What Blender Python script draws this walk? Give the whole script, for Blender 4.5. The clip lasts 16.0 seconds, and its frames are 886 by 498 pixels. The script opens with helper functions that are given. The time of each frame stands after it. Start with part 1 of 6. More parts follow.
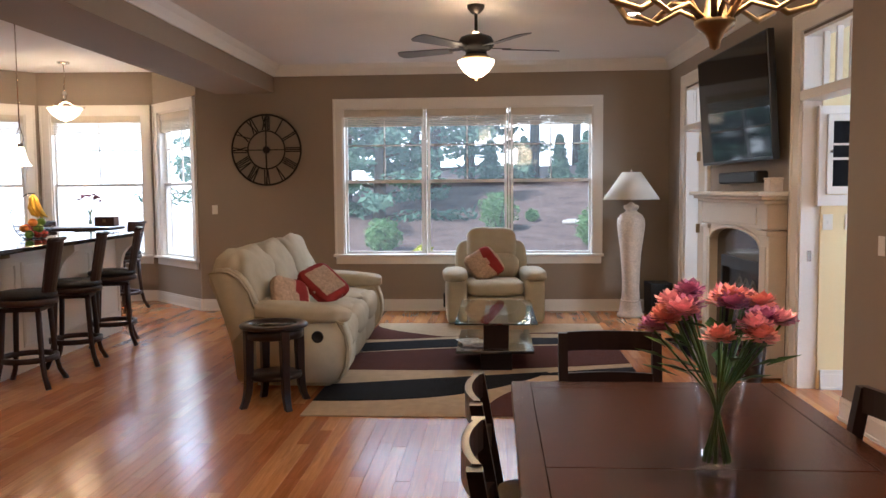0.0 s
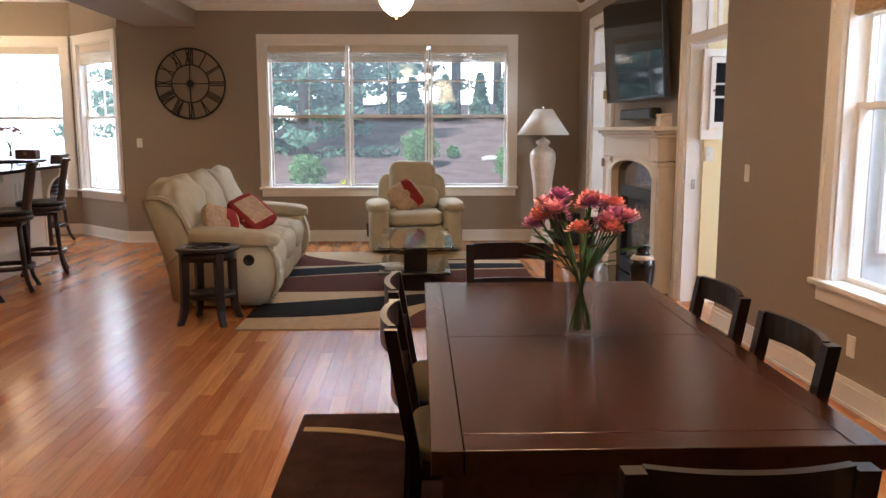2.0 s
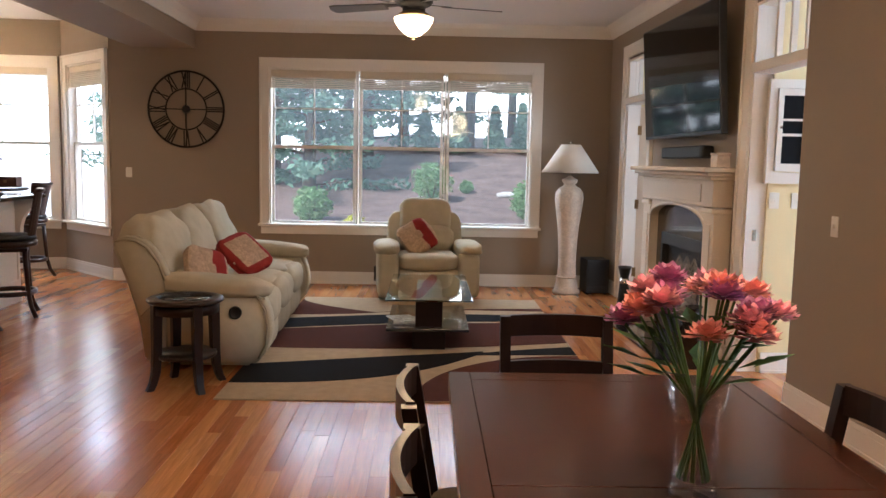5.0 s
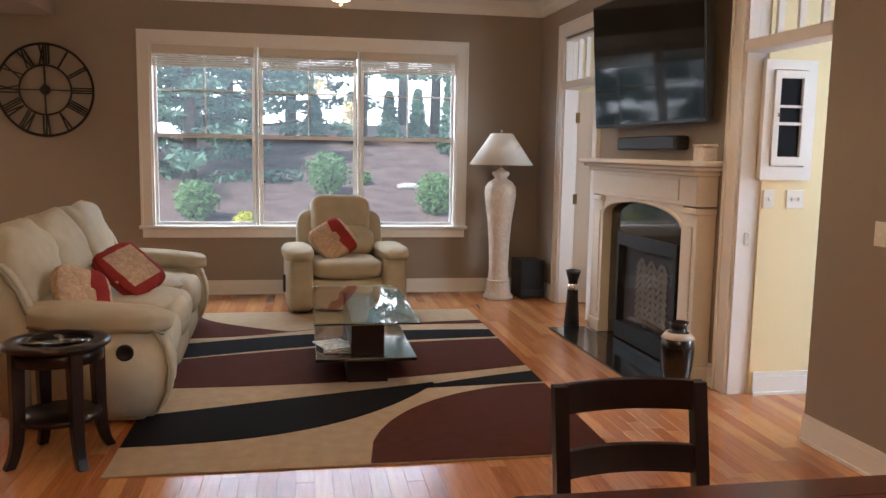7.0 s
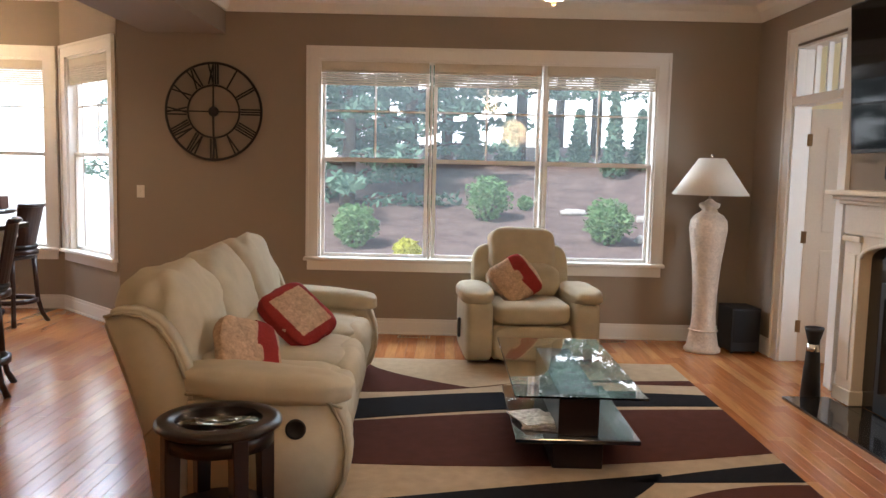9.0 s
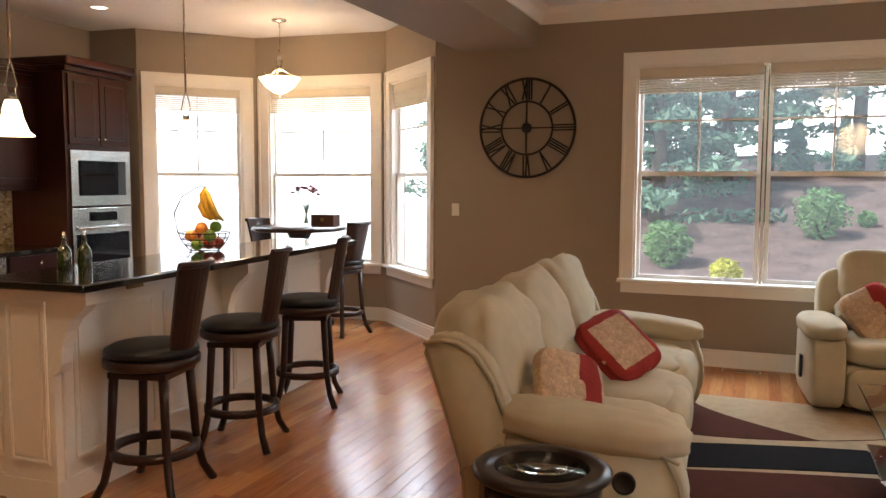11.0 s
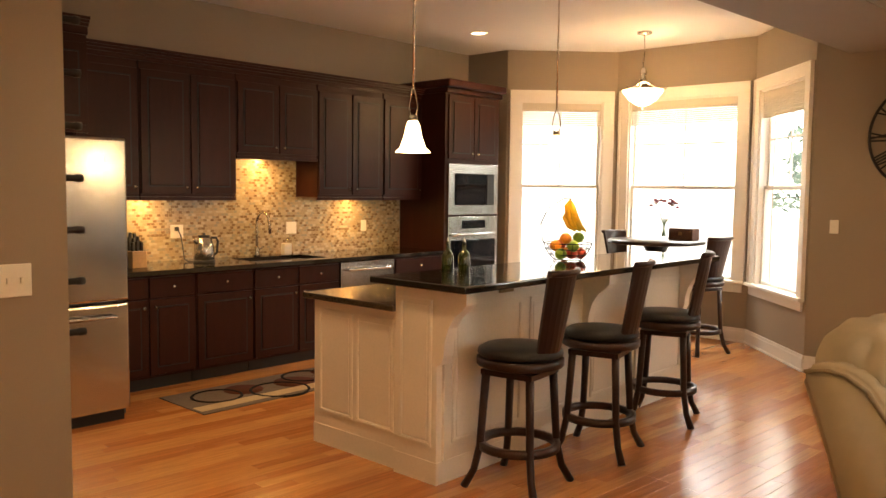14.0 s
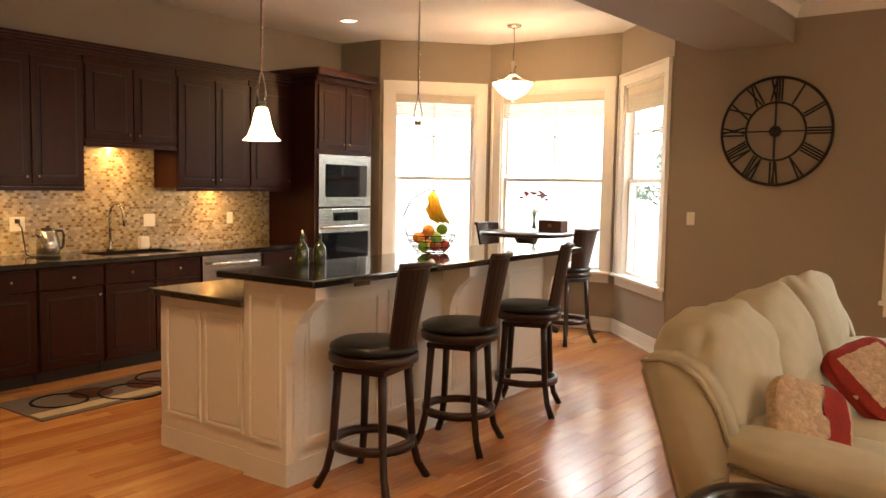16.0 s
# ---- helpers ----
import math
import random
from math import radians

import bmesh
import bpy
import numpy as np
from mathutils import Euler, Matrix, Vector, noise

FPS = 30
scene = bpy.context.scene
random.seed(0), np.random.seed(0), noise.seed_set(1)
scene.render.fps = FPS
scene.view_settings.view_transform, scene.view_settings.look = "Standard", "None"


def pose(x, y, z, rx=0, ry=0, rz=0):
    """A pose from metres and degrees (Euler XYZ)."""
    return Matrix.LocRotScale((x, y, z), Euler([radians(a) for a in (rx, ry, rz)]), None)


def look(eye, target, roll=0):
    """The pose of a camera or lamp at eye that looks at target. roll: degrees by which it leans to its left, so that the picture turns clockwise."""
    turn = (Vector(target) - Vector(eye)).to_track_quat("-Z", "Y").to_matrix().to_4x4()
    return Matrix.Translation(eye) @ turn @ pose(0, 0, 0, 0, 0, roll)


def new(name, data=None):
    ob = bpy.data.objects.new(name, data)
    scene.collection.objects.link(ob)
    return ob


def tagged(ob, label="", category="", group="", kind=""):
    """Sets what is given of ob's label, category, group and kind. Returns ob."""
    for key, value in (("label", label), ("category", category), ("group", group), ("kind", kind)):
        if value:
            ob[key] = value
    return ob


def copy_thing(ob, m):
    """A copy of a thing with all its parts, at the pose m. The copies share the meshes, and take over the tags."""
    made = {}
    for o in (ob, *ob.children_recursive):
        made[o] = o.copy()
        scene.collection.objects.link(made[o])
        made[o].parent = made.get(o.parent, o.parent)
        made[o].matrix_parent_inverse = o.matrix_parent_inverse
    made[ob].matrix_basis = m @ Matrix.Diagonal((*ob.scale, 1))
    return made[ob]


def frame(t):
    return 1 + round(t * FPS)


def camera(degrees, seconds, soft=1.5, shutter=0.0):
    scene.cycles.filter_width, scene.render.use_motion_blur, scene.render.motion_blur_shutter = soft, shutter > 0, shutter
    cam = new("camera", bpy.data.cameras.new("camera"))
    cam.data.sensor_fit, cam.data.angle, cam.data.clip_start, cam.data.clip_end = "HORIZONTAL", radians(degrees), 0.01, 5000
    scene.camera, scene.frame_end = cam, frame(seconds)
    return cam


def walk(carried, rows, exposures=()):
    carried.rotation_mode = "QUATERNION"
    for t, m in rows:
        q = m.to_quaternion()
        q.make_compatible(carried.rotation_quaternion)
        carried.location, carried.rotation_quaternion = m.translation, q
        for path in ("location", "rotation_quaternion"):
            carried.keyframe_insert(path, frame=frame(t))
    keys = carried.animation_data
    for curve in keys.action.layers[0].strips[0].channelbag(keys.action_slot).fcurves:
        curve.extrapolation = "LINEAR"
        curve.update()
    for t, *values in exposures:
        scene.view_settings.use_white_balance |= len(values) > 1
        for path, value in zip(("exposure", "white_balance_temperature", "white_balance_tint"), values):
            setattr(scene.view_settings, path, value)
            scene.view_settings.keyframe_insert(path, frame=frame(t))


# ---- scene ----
cam = camera(58.1, 16.0)
PATH = [
    (0, (0.526, -0.712, 1.491), (0.395, 1.278, 1.346), -0.5),
    (0.5, (0.585, -0.848, 1.466), (0.508, 1.142, 1.279), 0.6),
    (1, (0.623, -0.997, 1.452), (0.545, 0.987, 1.207), 1.1),
    (1.5, (0.603, -1.127, 1.466), (0.58, 0.853, 1.184), 0.5),
    (2, (0.564, -1.241, 1.442), (0.623, 0.736, 1.146), -0.1),
    (2.5, (0.551, -1.33, 1.437), (0.657, 0.649, 1.167), 0.1),
    (3, (0.54, -1.324, 1.461), (0.651, 0.658, 1.214), 0.2),
    (3.5, (0.554, -1.144, 1.457), (0.588, 0.841, 1.219), 1.0),
    (6, (0.326, 0.271, 1.483), (0.39, 2.26, 1.275), 1.5),
    (6.5, (0.191, 0.546, 1.514), (0.455, 2.516, 1.288), 0.8),
    (7, (0.127, 0.783, 1.492), (0.471, 2.739, 1.251), 1.0),
    (7.5, (0.036, 1.03, 1.505), (0.436, 2.974, 1.254), 1.2),
    (8, (-0.08, 1.288, 1.515), (0.343, 3.227, 1.265), 0.3),
    (8.5, (-0.139, 1.521, 1.527), (0.127, 3.49, 1.295), 0.6),
    (9, (-0.181, 1.783, 1.538), (-0.186, 3.773, 1.341), 1.3),
    (9.5, (-0.29, 2.002, 1.515), (-0.438, 3.988, 1.326), 1.2),
    (10, (-0.353, 2.122, 1.53), (-0.684, 4.086, 1.349), 0.6),
    (12.5, (-0.395, 2.168, 1.548), (-1.591, 3.764, 1.391), 0.7),
    (13, (-0.418, 2.134, 1.541), (-1.713, 3.652, 1.395), 0.7),
    (13.5, (-0.433, 2.102, 1.549), (-1.799, 3.555, 1.405), 0.5),
    (14, (-0.439, 2.073, 1.549), (-1.874, 3.458, 1.402), 0.7),
    (14.5, (-0.448, 2.069, 1.551), (-1.929, 3.404, 1.400), 1.0),
    (15, (-0.454, 2.084, 1.540), (-1.941, 3.412, 1.381), 1.0),
    (15.5, (-0.457, 2.168, 1.531), (-1.862, 3.583, 1.377), 1.0),
    (16, (-0.371, 2.294, 1.540), (-1.604, 3.861, 1.379), 1.0),
]
walk(cam, [(t, look(eye, target, roll)) for t, eye, target, roll in PATH], [(0.0, 0.36, 5400, 9), (2.5, 0.56, 5600, 9), (3.7, 0.52, 5600, 9), (6.0, 0.38, 5600, 9), (9.0, 0.47, 5900, 9), (10.0, 0.40, 5800, 9), (12.5, 0.68, 7300, 9), (14.5, 0.82, 7900, 9), (16.0, 0.78, 7300, 9)])

# ---- world, sun, large lights ----
world = bpy.data.worlds.new("world")
scene.world = world
world.use_nodes = True
wn = world.node_tree.nodes
sky = wn.new("ShaderNodeTexSky")
sky.sky_type = "NISHITA"
sky.sun_disc = False
sky.sun_elevation, sky.sun_rotation = radians(45), radians(215)
wn["Background"].inputs[1].default_value = 0.15
world.node_tree.links.new(sky.outputs[0], wn["Background"].inputs[0])
sun = new("sun", bpy.data.lights.new("sun", "SUN"))
sun.data.energy, sun.data.angle, sun.data.color = 4.5, radians(4), (1.0, 0.95, 0.88)
sun.matrix_world = look((-16, -20, 26), (0, 0, 0))


def area(name, eye, target, sx, sy, power, col):
    ob = new(name, bpy.data.lights.new(name, "AREA"))
    ob.data.shape, ob.data.size, ob.data.size_y, ob.data.energy, ob.data.color = "RECTANGLE", sx, sy, power, col
    ob.matrix_world = look(eye, target)
    return ob


def bulb(name, p, power, col, r=0.05):
    ob = new(name, bpy.data.lights.new(name, "POINT"))
    ob.data.energy, ob.data.color, ob.data.shadow_soft_size = power, col, r
    ob.location = p
    return ob


def spot(name, p, power, col, cone=110):
    ob = new(name, bpy.data.lights.new(name, "SPOT"))
    ob.data.energy, ob.data.color, ob.data.spot_size, ob.data.spot_blend, ob.data.shadow_soft_size = power, col, radians(cone), 0.6, 0.06
    ob.matrix_world = look(p, (p[0], p[1] + 0.001, p[2] - 1))
    return ob


DAY, WARM = (0.86, 0.93, 1.0), (1.0, 0.62, 0.30)
area("sky_back_window", (0.2, 10.9, 3.5), (0.2, 7.0, 0.2), 3.4, 1.6, 260, DAY)
area("sky_bay_centre", (-5.0, 11.9, 3.7), (-4.8, 8.0, 0.2), 2.0, 1.6, 300, DAY)
area("sky_bay_right", (-2.6, 10.9, 3.6), (-5.0, 8.4, 0.2), 1.2, 1.5, 90, DAY)
area("sky_bay_left", (-7.4, 10.9, 3.7), (-5.2, 8.4, 0.3), 1.2, 1.5, 110, DAY)
area("sky_dining_window", (4.6, 2.4, 3.4), (1.0, 2.2, 0.3), 1.6, 1.8, 230, DAY)
area("sky_sunroom_window", (6.3, 4.4, 1.6), (3.0, 5.0, 1.0), 1.8, 1.8, 140, DAY)

# ---- materials ----


def mat(name, col, rough=0.6, metal=0.0, var=0.12, scale=6.0, bump=0.05, bscale=60.0, coat=0.0, stretch=(1, 1, 1), spec=0.5):
    m = bpy.data.materials.new(name)
    m.use_nodes = True
    n, l = m.node_tree.nodes, m.node_tree.links
    b = n["Principled BSDF"]
    b.inputs["Roughness"].default_value, b.inputs["Metallic"].default_value = rough, metal
    b.inputs["Coat Weight"].default_value, b.inputs["Coat Roughness"].default_value = coat, 0.12
    b.inputs["Specular IOR Level"].default_value = spec
    tc, mp = n.new("ShaderNodeTexCoord"), n.new("ShaderNodeMapping")
    mp.inputs["Scale"].default_value = stretch
    l.new(tc.outputs["Object"], mp.inputs["Vector"])
    big, fine = n.new("ShaderNodeTexNoise"), n.new("ShaderNodeTexNoise")
    big.inputs["Scale"].default_value, big.inputs["Detail"].default_value = scale, 4
    fine.inputs["Scale"].default_value, fine.inputs["Detail"].default_value = bscale, 3
    l.new(mp.outputs[0], big.inputs["Vector"])
    l.new(mp.outputs[0], fine.inputs["Vector"])
    add = n.new("ShaderNodeMath")
    add.operation = "ADD"
    l.new(big.outputs[0], add.inputs[0])
    l.new(fine.outputs[0], add.inputs[1])
    ramp = n.new("ShaderNodeMapRange")
    ramp.inputs["From Min"].default_value, ramp.inputs["From Max"].default_value = 0.6, 1.4
    ramp.inputs["To Min"].default_value, ramp.inputs["To Max"].default_value = 1 - var, 1 + var
    l.new(add.outputs[0], ramp.inputs["Value"])
    mul = n.new("ShaderNodeVectorMath")
    mul.operation = "SCALE"
    mul.inputs[0].default_value = col
    l.new(ramp.outputs[0], mul.inputs["Scale"])
    l.new(mul.outputs[0], b.inputs["Base Color"])
    bp = n.new("ShaderNodeBump")
    bp.inputs["Strength"].default_value, bp.inputs["Distance"].default_value = bump, 0.01
    l.new(fine.outputs[0], bp.inputs["Height"])
    l.new(bp.outputs[0], b.inputs["Normal"])
    return m


def glow(name, col, power):
    m = bpy.data.materials.new(name)
    m.use_nodes = True
    b = m.node_tree.nodes["Principled BSDF"]
    b.inputs["Base Color"].default_value = (0.9, 0.88, 0.82, 1)
    b.inputs["Emission Color"].default_value = (*col, 1)
    b.inputs["Emission Strength"].default_value = power
    return m


def glass(name, col=(1, 1, 1), rough=0.0, ior=1.45):
    m = bpy.data.materials.new(name)
    m.use_nodes = True
    b = m.node_tree.nodes["Principled BSDF"]
    b.inputs["Base Color"].default_value = (*col, 1)
    b.inputs["Roughness"].default_value, b.inputs["Transmission Weight"].default_value = rough, 1
    b.inputs["IOR"].default_value = ior
    return m


def pane_mat(name="window_glass", gloss=0.035, veil=0.0):
    """Clear glass with a faint reflection and, in outer windows, a pale film imitating glare haze."""
    m = bpy.data.materials.new(name)
    m.use_nodes = True
    n, l = m.node_tree.nodes, m.node_tree.links
    n.remove(n["Principled BSDF"])
    t, g, mix = n.new("ShaderNodeBsdfTransparent"), n.new("ShaderNodeBsdfGlossy"), n.new("ShaderNodeMixShader")
    g.inputs["Roughness"].default_value = 0.02
    mix.inputs[0].default_value = gloss
    l.new(t.outputs[0], mix.inputs[1])
    l.new(g.outputs[0], mix.inputs[2])
    film, top = n.new("ShaderNodeBsdfTranslucent"), n.new("ShaderNodeMixShader")
    film.inputs["Color"].default_value = (0.82, 0.90, 0.92, 1)
    top.inputs[0].default_value = veil
    l.new(mix.outputs[0], top.inputs[1])
    l.new(film.outputs[0], top.inputs[2])
    l.new(top.outputs[0], n["Material Output"].inputs[0])
    return m


def board_mat(name, use_object):
    m = bpy.data.materials.new(name)
    m.use_nodes = True
    n, l = m.node_tree.nodes, m.node_tree.links
    b = n["Principled BSDF"]
    if use_object:
        rnd = n.new("ShaderNodeObjectInfo").outputs["Random"]
    else:
        rnd = n.new("ShaderNodeNewGeometry").outputs["Random Per Island"]
    ramp = n.new("ShaderNodeValToRGB")
    e = ramp.color_ramp.elements
    e[0].position, e[0].color = 0.0, (0.36, 0.125, 0.038, 1)
    e[1].position, e[1].color = 1.0, (0.54, 0.245, 0.085, 1)
    mid = ramp.color_ramp.elements.new(0.5)
    mid.color = (0.45, 0.18, 0.058, 1)
    l.new(rnd, ramp.inputs[0])
    geo, mp, wave = n.new("ShaderNodeNewGeometry"), n.new("ShaderNodeMapping"), n.new("ShaderNodeTexNoise")
    comb, ad = n.new("ShaderNodeCombineXYZ"), n.new("ShaderNodeVectorMath")
    sc = n.new("ShaderNodeMath")
    sc.operation, sc.inputs[1].default_value = "MULTIPLY", 37.0
    l.new(rnd, sc.inputs[0])
    l.new(sc.outputs[0], comb.inputs[2])
    l.new(geo.outputs["Position"], mp.inputs["Vector"])
    mp.inputs["Scale"].default_value = (28, 1.6, 1)
    l.new(mp.outputs[0], ad.inputs[0])
    l.new(comb.outputs[0], ad.inputs[1])
    wave.inputs["Scale"].default_value, wave.inputs["Detail"].default_value, wave.inputs["Distortion"].default_value = 1.6, 5, 1.2
    l.new(ad.outputs[0], wave.inputs["Vector"])
    mr = n.new("ShaderNodeMapRange")
    mr.inputs["From Min"].default_value, mr.inputs["From Max"].default_value = 0.3, 0.7
    mr.inputs["To Min"].default_value, mr.inputs["To Max"].default_value = 0.78, 1.12
    l.new(wave.outputs[0], mr.inputs["Value"])
    mul = n.new("ShaderNodeVectorMath")
    mul.operation = "SCALE"
    l.new(ramp.outputs[0], mul.inputs[0])
    l.new(mr.outputs[0], mul.inputs["Scale"])
    l.new(mul.outputs[0], b.inputs["Base Color"])
    wear = n.new("ShaderNodeTexNoise")
    wear.inputs["Scale"].default_value, wear.inputs["Detail"].default_value = 2.2, 5
    l.new(geo.outputs["Position"], wear.inputs["Vector"])
    r2 = n.new("ShaderNodeMapRange")
    r2.inputs["To Min"].default_value, r2.inputs["To Max"].default_value = 0.13, 0.30
    l.new(wear.outputs[0], r2.inputs["Value"])
    l.new(r2.outputs[0], b.inputs["Roughness"])
    bp = n.new("ShaderNodeBump")
    bp.inputs["Strength"].default_value, bp.inputs["Distance"].default_value = 0.12, 0.004
    l.new(wave.outputs[0], bp.inputs["Height"])
    l.new(bp.outputs[0], b.inputs["Normal"])
    return m


def mosaic_mat():
    m = bpy.data.materials.new("mosaic_tile")
    m.use_nodes = True
    n, l = m.node_tree.nodes, m.node_tree.links
    b = n["Principled BSDF"]
    geo, sep, comb = n.new("ShaderNodeNewGeometry"), n.new("ShaderNodeSeparateXYZ"), n.new("ShaderNodeCombineXYZ")
    l.new(geo.outputs["Position"], sep.inputs[0])
    l.new(sep.outputs[1], comb.inputs[0])
    l.new(sep.outputs[2], comb.inputs[1])
    br = n.new("ShaderNodeTexBrick")
    br.inputs["Scale"].default_value = 1.0
    br.inputs["Brick Width"].default_value, br.inputs["Row Height"].default_value, br.inputs["Mortar Size"].default_value = 0.036, 0.024, 0.0018
    l.new(comb.outputs[0], br.inputs["Vector"])
    br.inputs["Color1"].default_value, br.inputs["Color2"].default_value = (0, 0, 0, 1), (1, 1, 1, 1)
    br.inputs["Mortar"].default_value = (0.5, 0.5, 0.5, 1)
    ramp = n.new("ShaderNodeValToRGB")
    ramp.color_ramp.interpolation = "CONSTANT"
    e = ramp.color_ramp.elements
    e[0].color, e[1].position, e[1].color = (0.20, 0.13, 0.07, 1), 0.16, (0.36, 0.28, 0.18, 1)
    for p, c in ((0.45, (0.42, 0.34, 0.23, 1)), (0.6, (0.30, 0.27, 0.21, 1)), (0.75, (0.48, 0.41, 0.30, 1)), (0.92, (0.24, 0.17, 0.10, 1))):
        x = ramp.color_ramp.elements.new(p)
        x.color = c
    l.new(br.outputs["Color"], ramp.inputs[0])
    l.new(ramp.outputs[0], b.inputs["Base Color"])
    b.inputs["Roughness"].default_value = 0.22
    bp = n.new("ShaderNodeBump")
    bp.inputs["Strength"].default_value, bp.inputs["Distance"].default_value, bp.invert = 0.6, 0.003, True
    l.new(br.outputs["Fac"], bp.inputs["Height"])
    l.new(bp.outputs[0], b.inputs["Normal"])
    return m


WALL = mat("taupe_wall_paint", (0.30, 0.243, 0.187), 0.75, var=0.04, scale=1.5, bump=0.08, bscale=180)
YELLOW = mat("cream_yellow_paint", (0.80, 0.68, 0.40), 0.75, var=0.03, scale=1.5, bump=0.06, bscale=180)
TRIM = mat("white_trim_paint", (0.80, 0.77, 0.72), 0.38, var=0.03, scale=3, bump=0.02)
CEIL = mat("ceiling_paint", (0.74, 0.72, 0.70), 0.85, var=0.03, scale=1.2, bump=0.08, bscale=150)
ESPRESSO = mat("espresso_wood", (0.013, 0.006, 0.005), 0.30, var=0.35, scale=3, bump=0.04, stretch=(6, 0.6, 6), coat=0.1, spec=0.35)
STOOLWOOD = mat("brown_stool_wood", (0.026, 0.0105, 0.0075), 0.32, var=0.3, scale=3, bump=0.04, stretch=(4, 4, 0.8), coat=0.1, spec=0.35)
TABLEWOOD = mat("dark_table_wood", (0.048, 0.0155, 0.0095), 0.20, var=0.3, scale=3, bump=0.05, bscale=30, stretch=(1, 9, 1), coat=0.1, spec=0.4)
CHERRY = mat("dark_cherry_wood", (0.034, 0.0085, 0.0055), 0.34, var=0.3, scale=3, bump=0.03, stretch=(6, 6, 0.7), coat=0.0, spec=0.22)
CREAM = mat("cream_cabinet_paint", (0.74, 0.66, 0.55), 0.45, var=0.05, scale=2, bump=0.02)
SUEDE = mat("beige_microfibre", (0.47, 0.41, 0.295), 0.85, var=0.10, scale=5, bump=0.25, bscale=9, spec=0.1)
SUEDE_DARK = mat("beige_piping", (0.34, 0.29, 0.20), 0.85, spec=0.1)
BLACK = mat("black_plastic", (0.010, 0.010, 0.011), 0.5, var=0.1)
IRON = mat("dark_iron", (0.018, 0.015, 0.013), 0.5, metal=0.4, var=0.2)
GRANITE = mat("black_granite", (0.016, 0.014, 0.012), 0.07, var=0.8, scale=90, bump=0.0, coat=0.3)
BROWNGRANITE = mat("speckled_granite", (0.05, 0.038, 0.026), 0.1, var=0.9, scale=110, bump=0.0, coat=0.3)
STEEL = mat("brushed_steel", (0.52, 0.52, 0.52), 0.20, metal=1.0, var=0.06, scale=2, bump=0.02, bscale=90, stretch=(1, 1, 12))
NICKEL = mat("brushed_nickel", (0.60, 0.56, 0.50), 0.25, metal=1.0, var=0.05)
BRONZE = mat("aged_brass", (0.34, 0.25, 0.14), 0.35, metal=1.0, var=0.2)
SCREEN = mat("tv_screen", (0.006, 0.006, 0.008), 0.06, var=0.0, bump=0.0, spec=0.18)
LEATHER = mat("black_leather", (0.010, 0.009, 0.009), 0.36, var=0.2, bump=0.12, bscale=70, spec=0.3)
SEATCLOTH = mat("tan_seat_cloth", (0.34, 0.27, 0.19), 0.8, bump=0.2, spec=0.1)
TAN = mat("tan_carpet", (0.40, 0.30, 0.19), 0.95, var=0.18, scale=14, bump=0.5, bscale=220, spec=0.1)
BROWNC = mat("chocolate_carpet", (0.074, 0.023, 0.014), 0.95, var=0.2, scale=14, bump=0.5, bscale=220, spec=0.1)
BLACKC = mat("black_carpet", (0.009, 0.008, 0.009), 0.95, var=0.25, scale=14, bump=0.5, bscale=220, spec=0.1)
REDC = mat("dark_red_carpet", (0.050, 0.021, 0.015), 0.95, var=0.95, scale=5, bump=0.5, bscale=220, spec=0.1)
GOLDC = mat("gold_carpet", (0.42, 0.30, 0.15), 0.95, var=0.2, scale=14, bump=0.5, bscale=220, spec=0.1)
REDCLOTH = mat("red_cushion_cloth", (0.24, 0.026, 0.022), 0.8, var=0.15, bump=0.2, spec=0.1)
TANCLOTH = mat("floral_tan_cloth", (0.46, 0.32, 0.21), 0.8, var=0.35, scale=22, bump=0.2, spec=0.1)
CERAMIC = mat("cream_ceramic", (0.62, 0.52, 0.42), 0.32, var=0.22, scale=9, bump=0.5, bscale=45)
SHADE = mat("white_lampshade", (0.80, 0.75, 0.66), 0.8, var=0.03, bump=0.1)
BLIND = mat("cream_blind", (0.66, 0.60, 0.50), 0.7, var=0.08, scale=3)
WOVEN = mat("woven_roman_shade", (0.36, 0.25, 0.13), 0.8, var=0.5, scale=20, bump=0.6, stretch=(1, 1, 8))
SIDING = mat("grey_siding", (0.68, 0.70, 0.71), 0.7)
PANE = pane_mat()
GLAREPANE = pane_mat("glare_window_glass", 0.02, 0.024)
VASEGLASS = pane_mat("vase_glass", 0.10)
TABLEGLASS = glass("tinted_table_glass", (0.86, 0.95, 0.92))
GREENGLASS = mat("dark_olive_glass", (0.018, 0.026, 0.006), 0.06, var=0.3, bump=0.0, coat=0.6)
LAMPGLOW = glow("lit_white_glass", (1.0, 0.72, 0.42), 5.5)
CANGLOW = glow("lit_can_lens", (1.0, 0.80, 0.55), 9.0)
PLATE = mat("switch_plate", (0.78, 0.75, 0.68), 0.4, var=0.02)
BANANA = mat("banana_skin", (0.62, 0.38, 0.035), 0.5, var=0.25, scale=14)
LEAF = mat("leaf_green", (0.07, 0.17, 0.03), 0.55, var=0.4, scale=20)
STEM = mat("stem_green", (0.10, 0.20, 0.05), 0.5)
MULCH = mat("mulch_ground", (0.155, 0.105, 0.09), 0.95, var=0.5, scale=2.5, bump=1.0, bscale=22)
PINE = mat("pine_needles", (0.13, 0.225, 0.15), 0.7, var=0.5, scale=2)
SHRUBL = mat("boxwood_leaves", (0.15, 0.27, 0.10), 0.6, var=0.45, scale=6)
YELLOWL = mat("gold_shrub_leaves", (0.45, 0.45, 0.05), 0.6, var=0.3, scale=6)
BARK = mat("bark", (0.10, 0.075, 0.055), 0.95, var=0.4, scale=8, bump=0.8)
